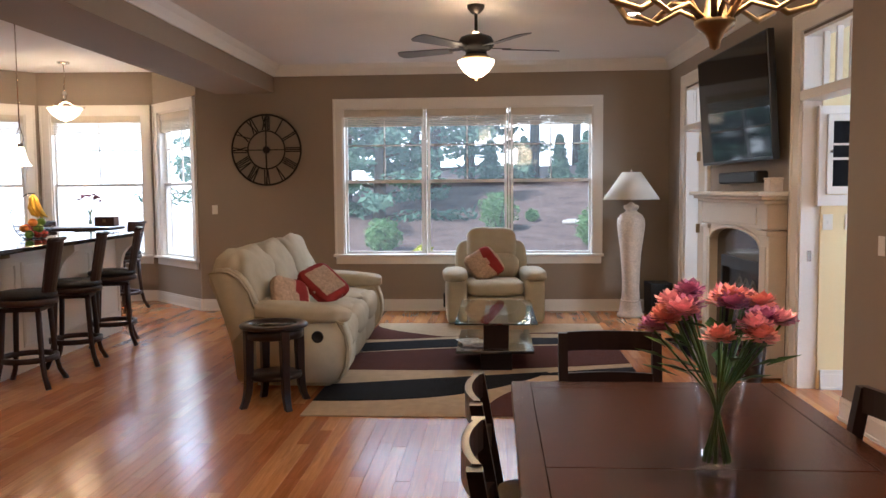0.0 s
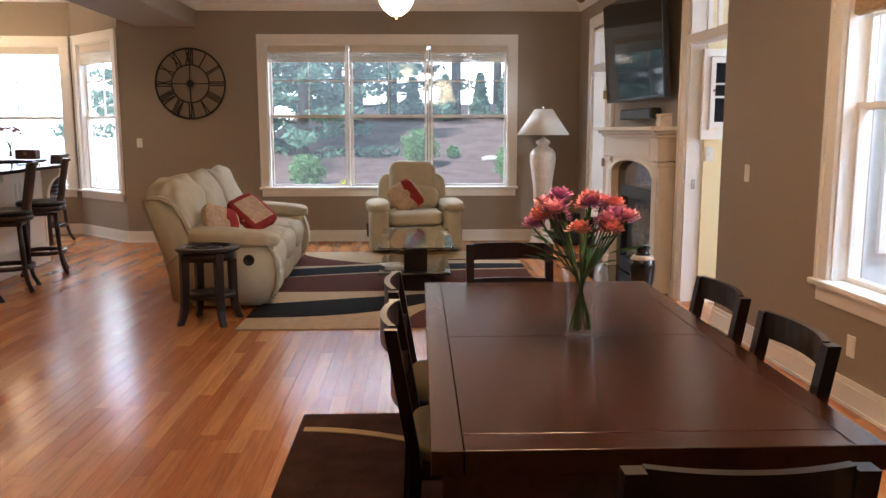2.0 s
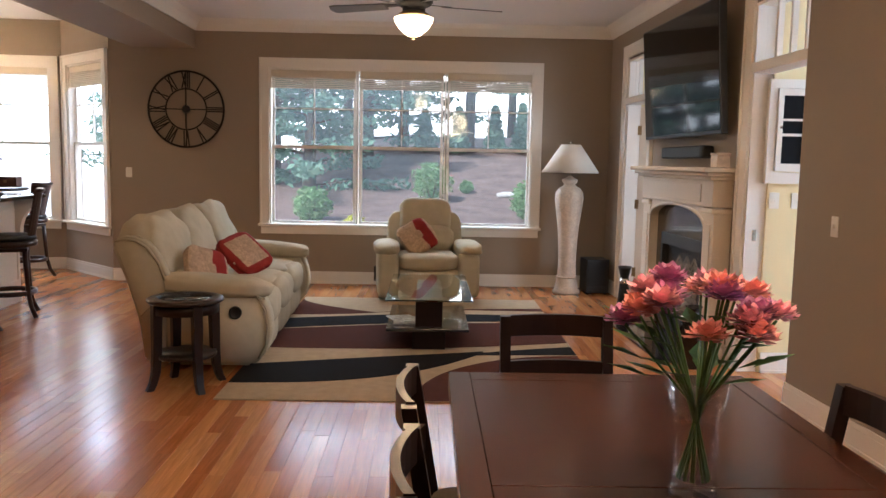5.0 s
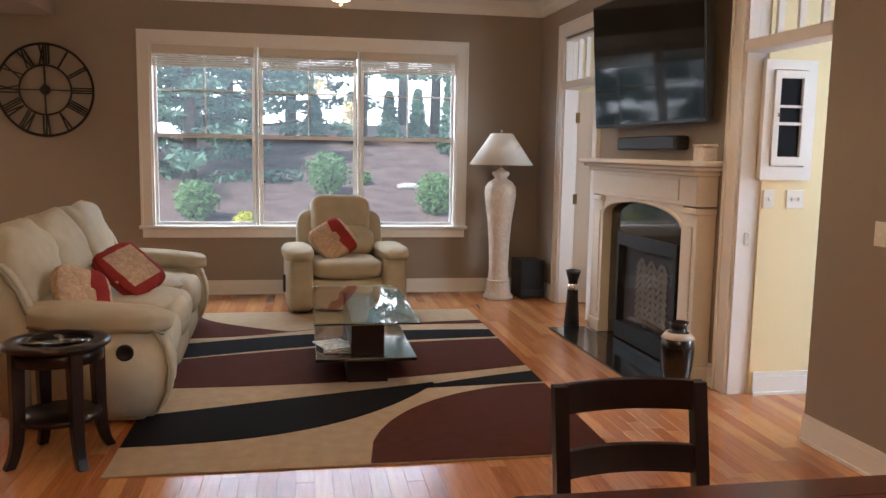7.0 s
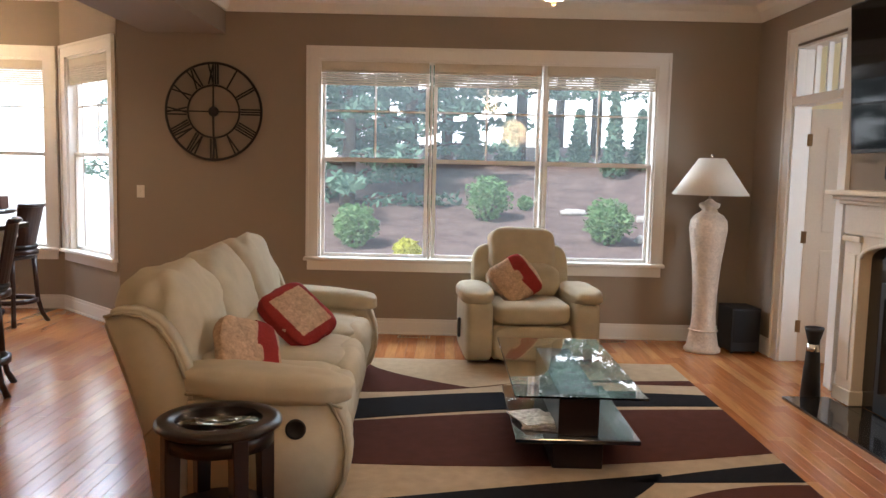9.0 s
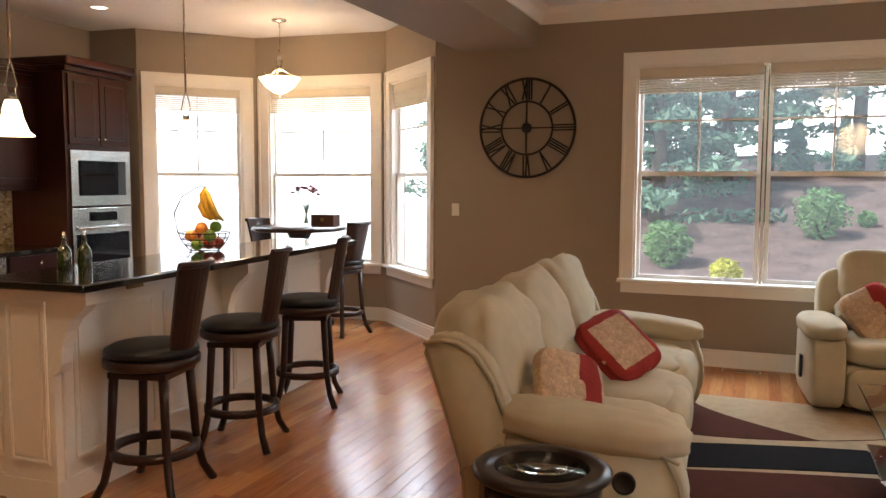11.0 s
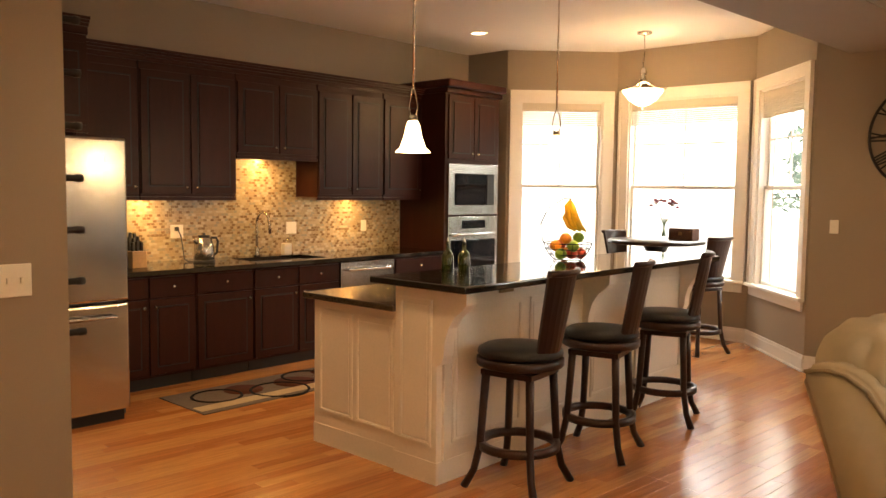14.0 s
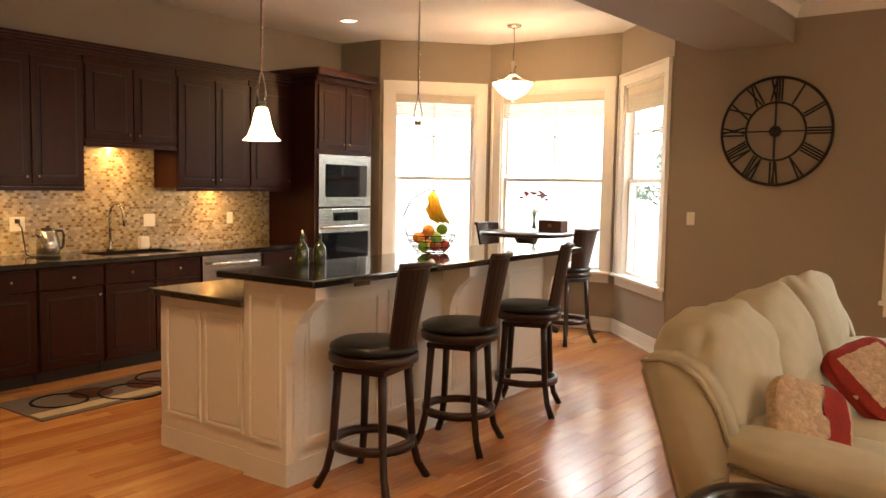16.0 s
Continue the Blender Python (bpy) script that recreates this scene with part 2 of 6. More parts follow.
ROCK = mat("pale_rock", (0.50, 0.47, 0.43), 0.9, var=0.3, bump=0.6, bscale=12)
BOARD_ONE, BOARD_REST = board_mat("oak_board", True), board_mat("oak_board_field", False)
MOSAIC = mosaic_mat()

# ---- mesh helpers ----


def box(bm, x0, x1, y0, y1, z0, z1, m=None):
    v = [bm.verts.new((m @ Vector(p)) if m else p) for p in ((x0, y0, z0), (x1, y0, z0), (x1, y1, z0), (x0, y1, z0), (x0, y0, z1), (x1, y0, z1), (x1, y1, z1), (x0, y1, z1))]
    for f in ((0, 3, 2, 1), (4, 5, 6, 7), (0, 1, 5, 4), (1, 2, 6, 5), (2, 3, 7, 6), (3, 0, 4, 7)):
        bm.faces.new([v[i] for i in f])
    return v


def rbox(x0, x1, y0, y1, z0, z1, w=0.006, seg=2, m=None):
    bm = bmesh.new()
    box(bm, x0, x1, y0, y1, z0, z1, m)
    bmesh.ops.bevel(bm, geom=bm.edges[:], offset=min(w, 0.45 * min(abs(x1 - x0), abs(y1 - y0), abs(z1 - z0))), segments=seg, affect="EDGES", profile=0.5)
    return bm


def lathe(profile, n=28, bm=None, at=(0, 0, 0), m=None):
    bm = bm or bmesh.new()
    rings = []
    for r, z in profile:
        ring = []
        for i in range(n):
            a = 2 * math.pi * i / n
            p = Vector((at[0] + r * math.cos(a), at[1] + r * math.sin(a), at[2] + z))
            ring.append(bm.verts.new(m @ p if m else p))
        rings.append(ring)
    for a, b in zip(rings, rings[1:]):
        for i in range(n):
            bm.faces.new((a[i], a[(i + 1) % n], b[(i + 1) % n], b[i]))
    shut = profile[0] == profile[-1]
    if profile[0][0] > 1e-5 and not shut:
        bm.faces.new(rings[0][::-1])
    if profile[-1][0] > 1e-5 and not shut:
        bm.faces.new(rings[-1])
    if shut:
        bmesh.ops.remove_doubles(bm, verts=rings[0] + rings[-1], dist=1e-6)
    for f in bm.faces:
        f.smooth = True
    return bm


def tube(pts, r, n=8, bm=None, closed=False):
    """A round bar along points; r is a radius or one for each point."""
    bm = bm or bmesh.new()
    pts = [Vector(p) for p in pts]
    rs = r if isinstance(r, (list, tuple)) else [r] * len(pts)
    rings = []
    for i, p in enumerate(pts):
        if closed:
            d = pts[(i + 1) % len(pts)] - pts[i - 1]
        else:
            d = pts[min(i + 1, len(pts) - 1)] - pts[max(i - 1, 0)]
        d.normalize()
        s = d.cross(Vector((0, 0, 1)))
        if s.length < 0.05:
            s = d.cross(Vector((0, 1, 0)))
        s.normalize()
        u = s.cross(d)
        rings.append([bm.verts.new(p + rs[i] * (math.cos(2 * math.pi * k / n) * s + math.sin(2 * math.pi * k / n) * u)) for k in range(n)])
    pairs = list(zip(rings, rings[1:])) + ([(rings[-1], rings[0])] if closed else [])
    for a, b in pairs:
        for k in range(n):
            f = bm.faces.new((a[k], a[(k + 1) % n], b[(k + 1) % n], b[k]))
            f.smooth = True
    if not closed:
        bm.faces.new(rings[0][::-1])
        bm.faces.new(rings[-1])
    return bm


def ring(radius, r, z, n=28, at=(0, 0), bm=None, squash=1.0):
    return tube([(at[0] + radius * math.cos(2 * math.pi * i / n), at[1] + squash * radius * math.sin(2 * math.pi * i / n), z) for i in range(n)], r, 8, bm, True)


def puff(cx, cy, cz, sx, sy, sz, e=0.45, n=22, m=None, lump=0.0, bm=None, seed=0.0):
    """A stuffed cushion: a rounded box with half sizes sx, sy, sz."""
    bm = bm or bmesh.new()

    def sp(v, k):
        return math.copysign(abs(v) ** k, v)
    grid = []
    for j in range(n + 1):
        ph = -math.pi / 2 + math.pi * j / n
        row = []
        for i in range(2 * n):
            th = 2 * math.pi * i / (2 * n)
            x, y, z = sp(math.cos(ph), e) * sp(math.cos(th), e), sp(math.cos(ph), e) * sp(math.sin(th), e), sp(math.sin(ph), e * 1.3)
            k = 1 + lump * noise.noise(Vector((x * 2.2 + seed, y * 2.2, z * 2.2)))
            p = Vector((sx * x * k, sy * y * k, sz * z * k))
            if m:
                p = m @ p
            row.append(bm.verts.new(p + Vector((cx, cy, cz))))
        grid.append(row)
    for a, b in zip(grid, grid[1:]):
        for i in range(2 * n):
            f = bm.faces.new((a[i], a[(i + 1) % (2 * n)], b[(i + 1) % (2 * n)], b[i]))
            f.smooth = True
    bmesh.ops.remove_doubles(bm, verts=bm.verts[:], dist=1e-5)
    return bm


def prism(outline, z0, z1, bm=None, m=None):
    """A flat outline of (x, y) given thickness from z0 to z1."""
    bm = bm or bmesh.new()
    lo = [bm.verts.new((m @ Vector((x, y, z0))) if m else (x, y, z0)) for x, y in outline]
    hi = [bm.verts.new((m @ Vector((x, y, z1))) if m else (x, y, z1)) for x, y in outline]
    k = len(outline)
    bm.faces.new(lo[::-1])
    bm.faces.new(hi)
    for i in range(k):
        bm.faces.new((lo[i], lo[(i + 1) % k], hi[(i + 1) % k], hi[i]))
    bmesh.ops.recalc_face_normals(bm, faces=bm.faces[:])
    return bm


def mesh_of(name, bm, material):
    me = bpy.data.meshes.new(name)
    bm.to_mesh(me)
    bm.free()
    if material:
        me.materials.append(material)
    return me


def part(name, bm, material, parent, label=""):
    ob = new(name, mesh_of(name, bm, material))
    ob.parent = parent
    if label:
        ob["label"] = label
    return ob


def thing(name, label, category, m=None, group=""):
    ob = new(name)
    ob.empty_display_size = 0.1
    ob.matrix_world = m or Matrix()
    return tagged(ob, label, category, group)


def struct(name, bm, material, label="", category="", m=None):
    ob = new(name, mesh_of(name, bm, material))
    if m:
        ob.matrix_world = m
    return tagged(ob, label, category, kind="structure")


def solo(name, bm, material, label, category, m=None, group=""):
    ob = new(name, mesh_of(name, bm, material))
    if m:
        ob.matrix_world = m
    return tagged(ob, label, category, group)


def boxes(*bs):
    bm = bmesh.new()
    for b in bs:
        box(bm, *b)
    return bm


# ---- structure ----
H, HK = 3.05, 3.15
# the kitchen wing stands a few degrees askew to the living room
ASKEW = Matrix.Translation((-0.448, 2.069, 0)) @ Matrix.Rotation(radians(3.45), 4, "Z") @ Matrix.Translation((0.875, -1.941, 0))
RW = Matrix.Translation((2.63, 9.15, 0)) @ Matrix.Rotation(radians(2.0), 4, "Z")  # right wall: local x = 0, local y = 0 at the back corner
struct("subfloor", boxes((-7.6, 6.6, -3.4, 10.6, -0.3, -0.012)), MULCH, "dark base under the oak boards", "floor")


def wall_y(name, x0, x1, y0, y1, h, holes, material=WALL, label="taupe painted plaster wall", m=None):
    """A wall along x between y0 and y1, with holes (x0, x1, z0, z1) from left to right."""
    bm = bmesh.new()
    x = x0
    for a, b, c, d in holes:
        box(bm, x, a, y0, y1, 0, h)
        if c > 0:
            box(bm, a, b, y0, y1, 0, c)
        box(bm, a, b, y0, y1, d, h)
        x = b
    box(bm, x, x1, y0, y1, 0, h)
    return struct(name, bm, material, label, "wall", m)


WX0, WX1, WZ0, WZ1 = -1.36, 1.72, 0.71, 2.52
wall_y("wall_north", -3.2, 2.9, 9.15, 9.4, 3.2, [(WX0, WX1, WZ0, WZ1)])
# right wall runs along local -y; built along x and turned
RT = RW @ Matrix.Rotation(radians(-90), 4, "Z")  # local x = distance from the back corner, local y = outward from the room


def ry(y):
    return 9.15 - y


wall_y("wall_east", -0.2, ry(4.5), 0.0, 0.14, 3.2, [(ry(8.42), ry(7.62), 0, 2.62), (ry(5.32), ry(4.5), 0, 2.62)], m=RT)
wall_y("wall_east_dining", ry(4.5), 12.6, -0.04, 0.14, 3.2, [(ry(2.98), ry(1.68), 0.62, 2.5)], m=RT)
wall_y("wall_south", -4.1, 3.6, -3.4, -3.2, 3.2, [])
wall_y("wall_west_kitchen", -3.4, 9.4, 0, 0.2, 3.3, [], m=ASKEW @ Matrix.Translation((-7.17, 0, 0)) @ Matrix.Rotation(radians(90), 4, "Z"))
wall_y("wall_partition", -3.3, 3.18, 0, 0.14, 3.3, [], m=ASKEW @ Matrix.Translation((-3.9, 0, 0)) @ Matrix.Rotation(radians(90), 4, "Z"))
wall_y("wall_kitchen_south", -7.3, -4.05, 1.2, 1.35, 3.3, [], m=ASKEW)
BAY = [ASKEW @ Vector(p) for p in ((-3.2, 9.17, 0), (-4.1, 10.15, 0), (-5.68, 10.12, 0), (-6.58, 9.22, 0))]


def facet(a, b):
    """A frame with local x from a to b and local y pointing outward."""
    d = (b - a).normalized()
    o = Vector((-d.y, d.x, 0))
    return Matrix(((d.x, o.x, 0, a.x), (d.y, o.y, 0, a.y), (0, 0, 1, 0), (0, 0, 0, 1))), (b - a).length


bay_frames = [facet(BAY[1], BAY[0]), facet(BAY[2], BAY[1]), facet(BAY[3], BAY[2])]
BZ0, BZ1 = 0.64, 2.58
for i, (fm, ln) in enumerate(bay_frames):
    wall_y("wall_bay_%d" % (i + 1), 0, ln, 0.0, 0.16, 3.3, [(0.16, ln - 0.16, BZ0, BZ1)], m=fm)
wall_y("wall_kitchen_north", -7.3, -6.58, 9.22, 9.4, 3.3, [], m=ASKEW)
struct("ceiling_living", boxes((-2.3, 3.6, -3.4, 9.4, H, H + 0.1)), CEIL, "flat white painted ceiling", "ceiling")
struct("ceiling_kitchen", prism([(-7.8, -3.4), (-2.29, -3.4), (-2.29, 9.2), (-3.1, 9.3), (-4.05, 10.35), (-5.85, 10.3), (-6.8, 9.3), (-7.6, 9.2)], HK, HK + 0.1), CEIL, "flat white kitchen ceiling", "ceiling")
struct("ceiling_beam", boxes((-2.94, -2.21, -3.3, 9.15, 2.72, 3.3)), WALL, "taupe painted dropped beam", "beam")


def crown(name, ln, m):
    prof = [(0, -0.13), (0.018, -0.13), (0.03, -0.10), (0.055, -0.05), (0.09, -0.02), (0.11, 0), (0, 0)]
    bm = bmesh.new()
    a = [bm.verts.new((0, -y, z)) for y, z in prof]
    b = [bm.verts.new((ln, -y, z)) for y, z in prof]
    for k in range(len(prof)):
        q = (k + 1) % len(prof)
        bm.faces.new((a[k], a[q], b[q], b[k]))
    bmesh.ops.recalc_face_normals(bm, faces=bm.faces[:])
    return struct(name, bm, TRIM, "white crown moulding", "moulding", m)


crown("crown_moulding_north", 4.84, Matrix.Translation((-2.21, 9.15, H)))
crown("crown_moulding_east", 12.4, Matrix.Translation((0, 0, H)) @ RT)
crown("crown_moulding_beam", 12.4, Matrix.Translation((-2.21, -3.25, H)) @ Matrix.Rotation(radians(90), 4, "Z"))


def baseboard(name, x0, x1, m, h=0.145):
    bm = boxes((x0, x1, -0.016, 0, 0.0, h - 0.03), (x0, x1, -0.011, 0, h - 0.03, h), (x0, x1, -0.026, 0, 0, 0.018))
    return struct(name, bm, TRIM, "tall white baseboard", "baseboard", m)


NW = Matrix.Translation((0, 9.15, 0))
baseboard("baseboard_north", -3.2, 2.63, NW)
baseboard("baseboard_east_a", 0.0, ry(8.55), RT)
baseboard("baseboard_east_b", ry(7.49), ry(7.2), RT)
baseboard("baseboard_east_c", ry(5.53), ry(5.45), RT)
baseboard("baseboard_dining", ry(4.5), 12.3, Matrix.Translation((-0.04, 0, 0)) @ RT)
for i, (fm, ln) in enumerate(bay_frames):
    baseboard("baseboard_bay_%d" % (i + 1), 0, ln, fm)


def casing(name, x0, x1, z0, z1, w, m, sides="lrt", d=0.022):
    """Flat stock casing with a back band, on a wall facing local -y."""
    bm = bmesh.new()
    if "l" in sides:
        box(bm, x0 - w, x0, -d, 0, z0, z1)
        box(bm, x0 - w - 0.012, x0 - w + 0.012, -d - 0.012, 0, z0, z1 + w)
    if "r" in sides:
        box(bm, x1, x1 + w, -d, 0, z0, z1)
        box(bm, x1 + w - 0.012, x1 + w + 0.012, -d - 0.012, 0, z0, z1 + w)
    box(bm, x0 - (w if "l" in sides else 0), x1 + (w if "r" in sides else 0), -d, 0, z1, z1 + w)
    box(bm, x0 - (w + 0.012 if "l" in sides else 0), x1 + (w + 0.012 if "r" in sides else 0), -d - 0.012, 0, z1 + w - 0.012, z1 + w + 0.012)
    return struct(name, bm, TRIM, "white painted casing", "trim", m)


def window(name, units, z0, z1, depth, m, blind=0.0, grid=True, label="white double-hung window with upper grilles", blind_material=BLIND, rail_at=0.5):
    """Double-hung units [(x0, x1), ...] in one opening of a wall facing local -y."""
    win = thing(name, label, "window", m)
    win["kind"] = "structure"
    x0, x1 = units[0][0], units[-1][1]
    part("jamb", boxes((x0 - 0.006, x0 + 0.018, 0, depth, z0, z1), (x1 - 0.018, x1 + 0.006, 0, depth, z0, z1), (x0 + 0.018, x1 - 0.018, 0, depth, z1 - 0.018, z1 + 0.006)), TRIM, win)
    part("window_sill", rbox(x0 - 0.13, x1 + 0.13, -0.06, depth, z0 - 0.032, z0 + 0.002, 0.008), TRIM, win)
    part("apron", boxes((x0 - 0.10, x1 + 0.10, -0.02, -0.001, z0 - 0.12, z0 - 0.033)), TRIM, win)
    for a, b in zip(units, units[1:]):
        part("mullion", boxes((a[1], b[0], 0.015, depth, z0, z1 - 0.018)), TRIM, win)
    zm = z0 + rail_at * (z1 - z0)
    for a, b in units:
        a, b = a + 0.012, b - 0.012
        f = 0.032
        for sash, c, d, y in (("lower_sash", z0, zm + 0.02, depth - 0.085), ("upper_sash", zm - 0.02, z1 - 0.02, depth - 0.05)):
            s = part(sash, boxes((a, a + f, y, y + 0.032, c, d), (b - f, b, y, y + 0.032, c, d), (a + f, b - f, y, y + 0.032, c, c + f), (a + f, b - f, y, y + 0.032, d - f, d)), TRIM, win)
            p = part("pane", boxes((a + f, b - f, y + 0.014, y + 0.018, c + f, d - f)), GLAREPANE, s)
            p.visible_shadow = False
            if sash == "upper_sash" and grid:
                g = bmesh.new()
                mx, mz = (a + b) / 2, c + f + (d - c - 2 * f) * 0.52
                box(g, mx - 0.008, mx + 0.008, y + 0.005, y + 0.027, c + f, d - f)
                box(g, a + f, b - f, y + 0.006, y + 0.026, mz - 0.008, mz + 0.008)
                part("grille", g, TRIM, s)
        if blind > 0:
            bm = boxes((a + 0.004, b - 0.004, 0.018, 0.06, z1 - 0.10, z1 - 0.02))
            k = 0
            while 0.10 + k * 0.022 < blind:
                box(bm, a + 0.006, b - 0.006, 0.02, 0.058, z1 - 0.10 - k * 0.022 - 0.017, z1 - 0.10 - k * 0.022 - 0.003)
                k += 1
            part("blind", bm, blind_material, win, "raised cream blind stack")
    return win


window("window_1", [(-1.36, -0.345), (-0.325, 0.685), (0.705, 1.72)], WZ0, WZ1, 0.16, NW, blind=0.22)
casing("window_trim_north", WX0, WX1, WZ0, WZ1, 0.10, NW)
for i, (fm, ln) in enumerate(bay_frames):
    window("window_%d" % (i + 2), [(0.16, ln - 0.16)], BZ0, BZ1, 0.14, fm, blind=0.26)
    casing("window_trim_bay_%d" % (i + 1), 0.16, ln - 0.16, BZ0, BZ1, 0.11, fm)
DW = Matrix.Translation((-0.04, 0, 0)) @ RT
window("window_5", [(ry(2.98), ry(1.68))], 0.62, 2.5, 0.16, DW, blind=0.0)
casing("window_trim_dining", ry(2.98), ry(1.68), 0.62, 2.5, 0.10, DW)
rs = thing("roman_shade", "woven brown roman shade folded up in the dining window", "window shade", DW)
for k in range(5):
    part("fold", rbox(ry(2.96), ry(1.70), 0.01 + 0.006 * k, 0.06 + 0.004 * k, 2.02 + 0.09 * k, 2.12 + 0.09 * k, 0.02), WOVEN, rs)


def doorway(name, x0, x1, sides):
    """A cased opening with a transom of three panes over it."""
    d = thing(name, "white cased doorway with a glazed transom", "doorway", RT)
    d["kind"] = "structure"
    part("jamb", boxes((x0, x0 + 0.02, -0.002, 0.142, 0, 2.6), (x1 - 0.02, x1, -0.002, 0.142, 0, 2.6), (x0 + 0.02, x1 - 0.02, -0.002, 0.142, 2.58, 2.6)), TRIM, d)
    part("transom_bar", rbox(x0 + 0.02, x1 - 0.02, -0.03, 0.142, 2.12, 2.19, 0.008), TRIM, d)
    for k in range(3):
        x = x0 + 0.02 + (x1 - x0 - 0.04) * (k + 1) / 4
        part("transom_mullion", boxes((x - 0.012, x + 0.012, 0.05, 0.09, 2.19, 2.58)), TRIM, d)
    g = part("transom_pane", boxes((x0 + 0.02, x1 - 0.02, 0.068, 0.072, 2.19, 2.58)), PANE, d)
    g.visible_shadow = False
    casing(name + "_trim", x0, x1, 0, 2.62, 0.115, RT, sides)
    return d


d1 = doorway("door_1", ry(8.42), ry(7.62), "lr")
d2 = doorway("door_2", ry(5.32), ry(4.5), "l")
part("strike_plate", boxes((ry(5.32) + 0.02, ry(5.32) + 0.024, 0.05, 0.08, 0.95, 1.03)), NICKEL, d2)
leaf = thing("open_door", "cream white door standing open on brass hinges", "door", RT @ Matrix.Translation((ry(8.40), 0.13, 0)) @ Matrix.Rotation(radians(62), 4, "Z"))
part("leaf", rbox(0.01, 0.76, 0, 0.04, 0.01, 2.1, 0.004), CREAM, leaf)
for z in (0.3, 1.05, 1.85):
    part("hinge", boxes((-0.012, 0.03, -0.006, 0.002, z - 0.05, z + 0.05)), BRONZE, leaf)
for z0, z1 in ((0.2, 0.95), (1.1, 1.95)):
    part("panel", rbox(0.14, 0.63, -0.006, 0.002, z0, z1, 0.004), CREAM, leaf)

# rooms beyond the doorways
struct("wall_hall", boxes((2.90, 3.32, 5.29, 5.41, 0, 3.1)), YELLOW, "cream yellow hall wall", "wall")
struct("wall_sunroom_back", boxes((2.62, 6.5, 9.4, 9.5, 0, 3.1)), YELLOW, "cream yellow room wall", "wall")
struct("wall_sunroom_side", boxes((6.4, 6.5, 3.0, 9.5, 0, 3.1)), YELLOW, "cream yellow room wall", "wall")
struct("wall_sunroom_front", boxes((3.05, 6.5, 3.2, 3.3, 0, 3.1)), SIDING, "grey sided outer wall", "wall")
# pale blue colour stands in for the sky mirrored in these panes
SKYGLASS = mat("sky_reflection_paint", (0.26, 0.36, 0.42), 0.08, var=0.35, scale=3, bump=0.0, spec=0.8)
sw = thing("window_6", "white framed sunroom window seen across the side yard", "window", Matrix.Translation((0, 3.2, 0)))
sw["kind"] = "structure"
for a, b in ((3.17, 4.12), (4.24, 5.19)):
    part("window_frame", boxes((a, a + 0.07, -0.04, -0.001, 0.74, 2.45), (b - 0.07, b, -0.04, -0.001, 0.74, 2.45), (a + 0.07, b - 0.07, -0.04, -0.001, 0.74, 0.82), (a + 0.07, b - 0.07, -0.04, -0.001, 1.42, 1.52), (a + 0.07, b - 0.07, -0.04, -0.001, 2.36, 2.45)), TRIM, sw)
    part("pane", boxes((a + 0.07, b - 0.07, -0.022, -0.018, 0.82, 1.42)), SKYGLASS, sw)
    part("pane", boxes((a + 0.07, b - 0.07, -0.022, -0.018, 1.52, 2.36)), SKYGLASS, sw)
    part("grille", boxes(((a + b) / 2 - 0.012, (a + b) / 2 + 0.012, -0.036, -0.024, 1.52, 2.36), (a + 0.07, b - 0.07, -0.035, -0.025, 1.92, 1.944)), TRIM, sw)
struct("ceiling_hall", boxes((2.62, 6.6, 3.0, 9.5, 3.11, 3.2)), CEIL, "white ceiling beyond the doors", "ceiling")
baseboard("baseboard_hall", 2.92, 3.32, Matrix.Translation((0, 5.29, 0)))

# ---- living room ----


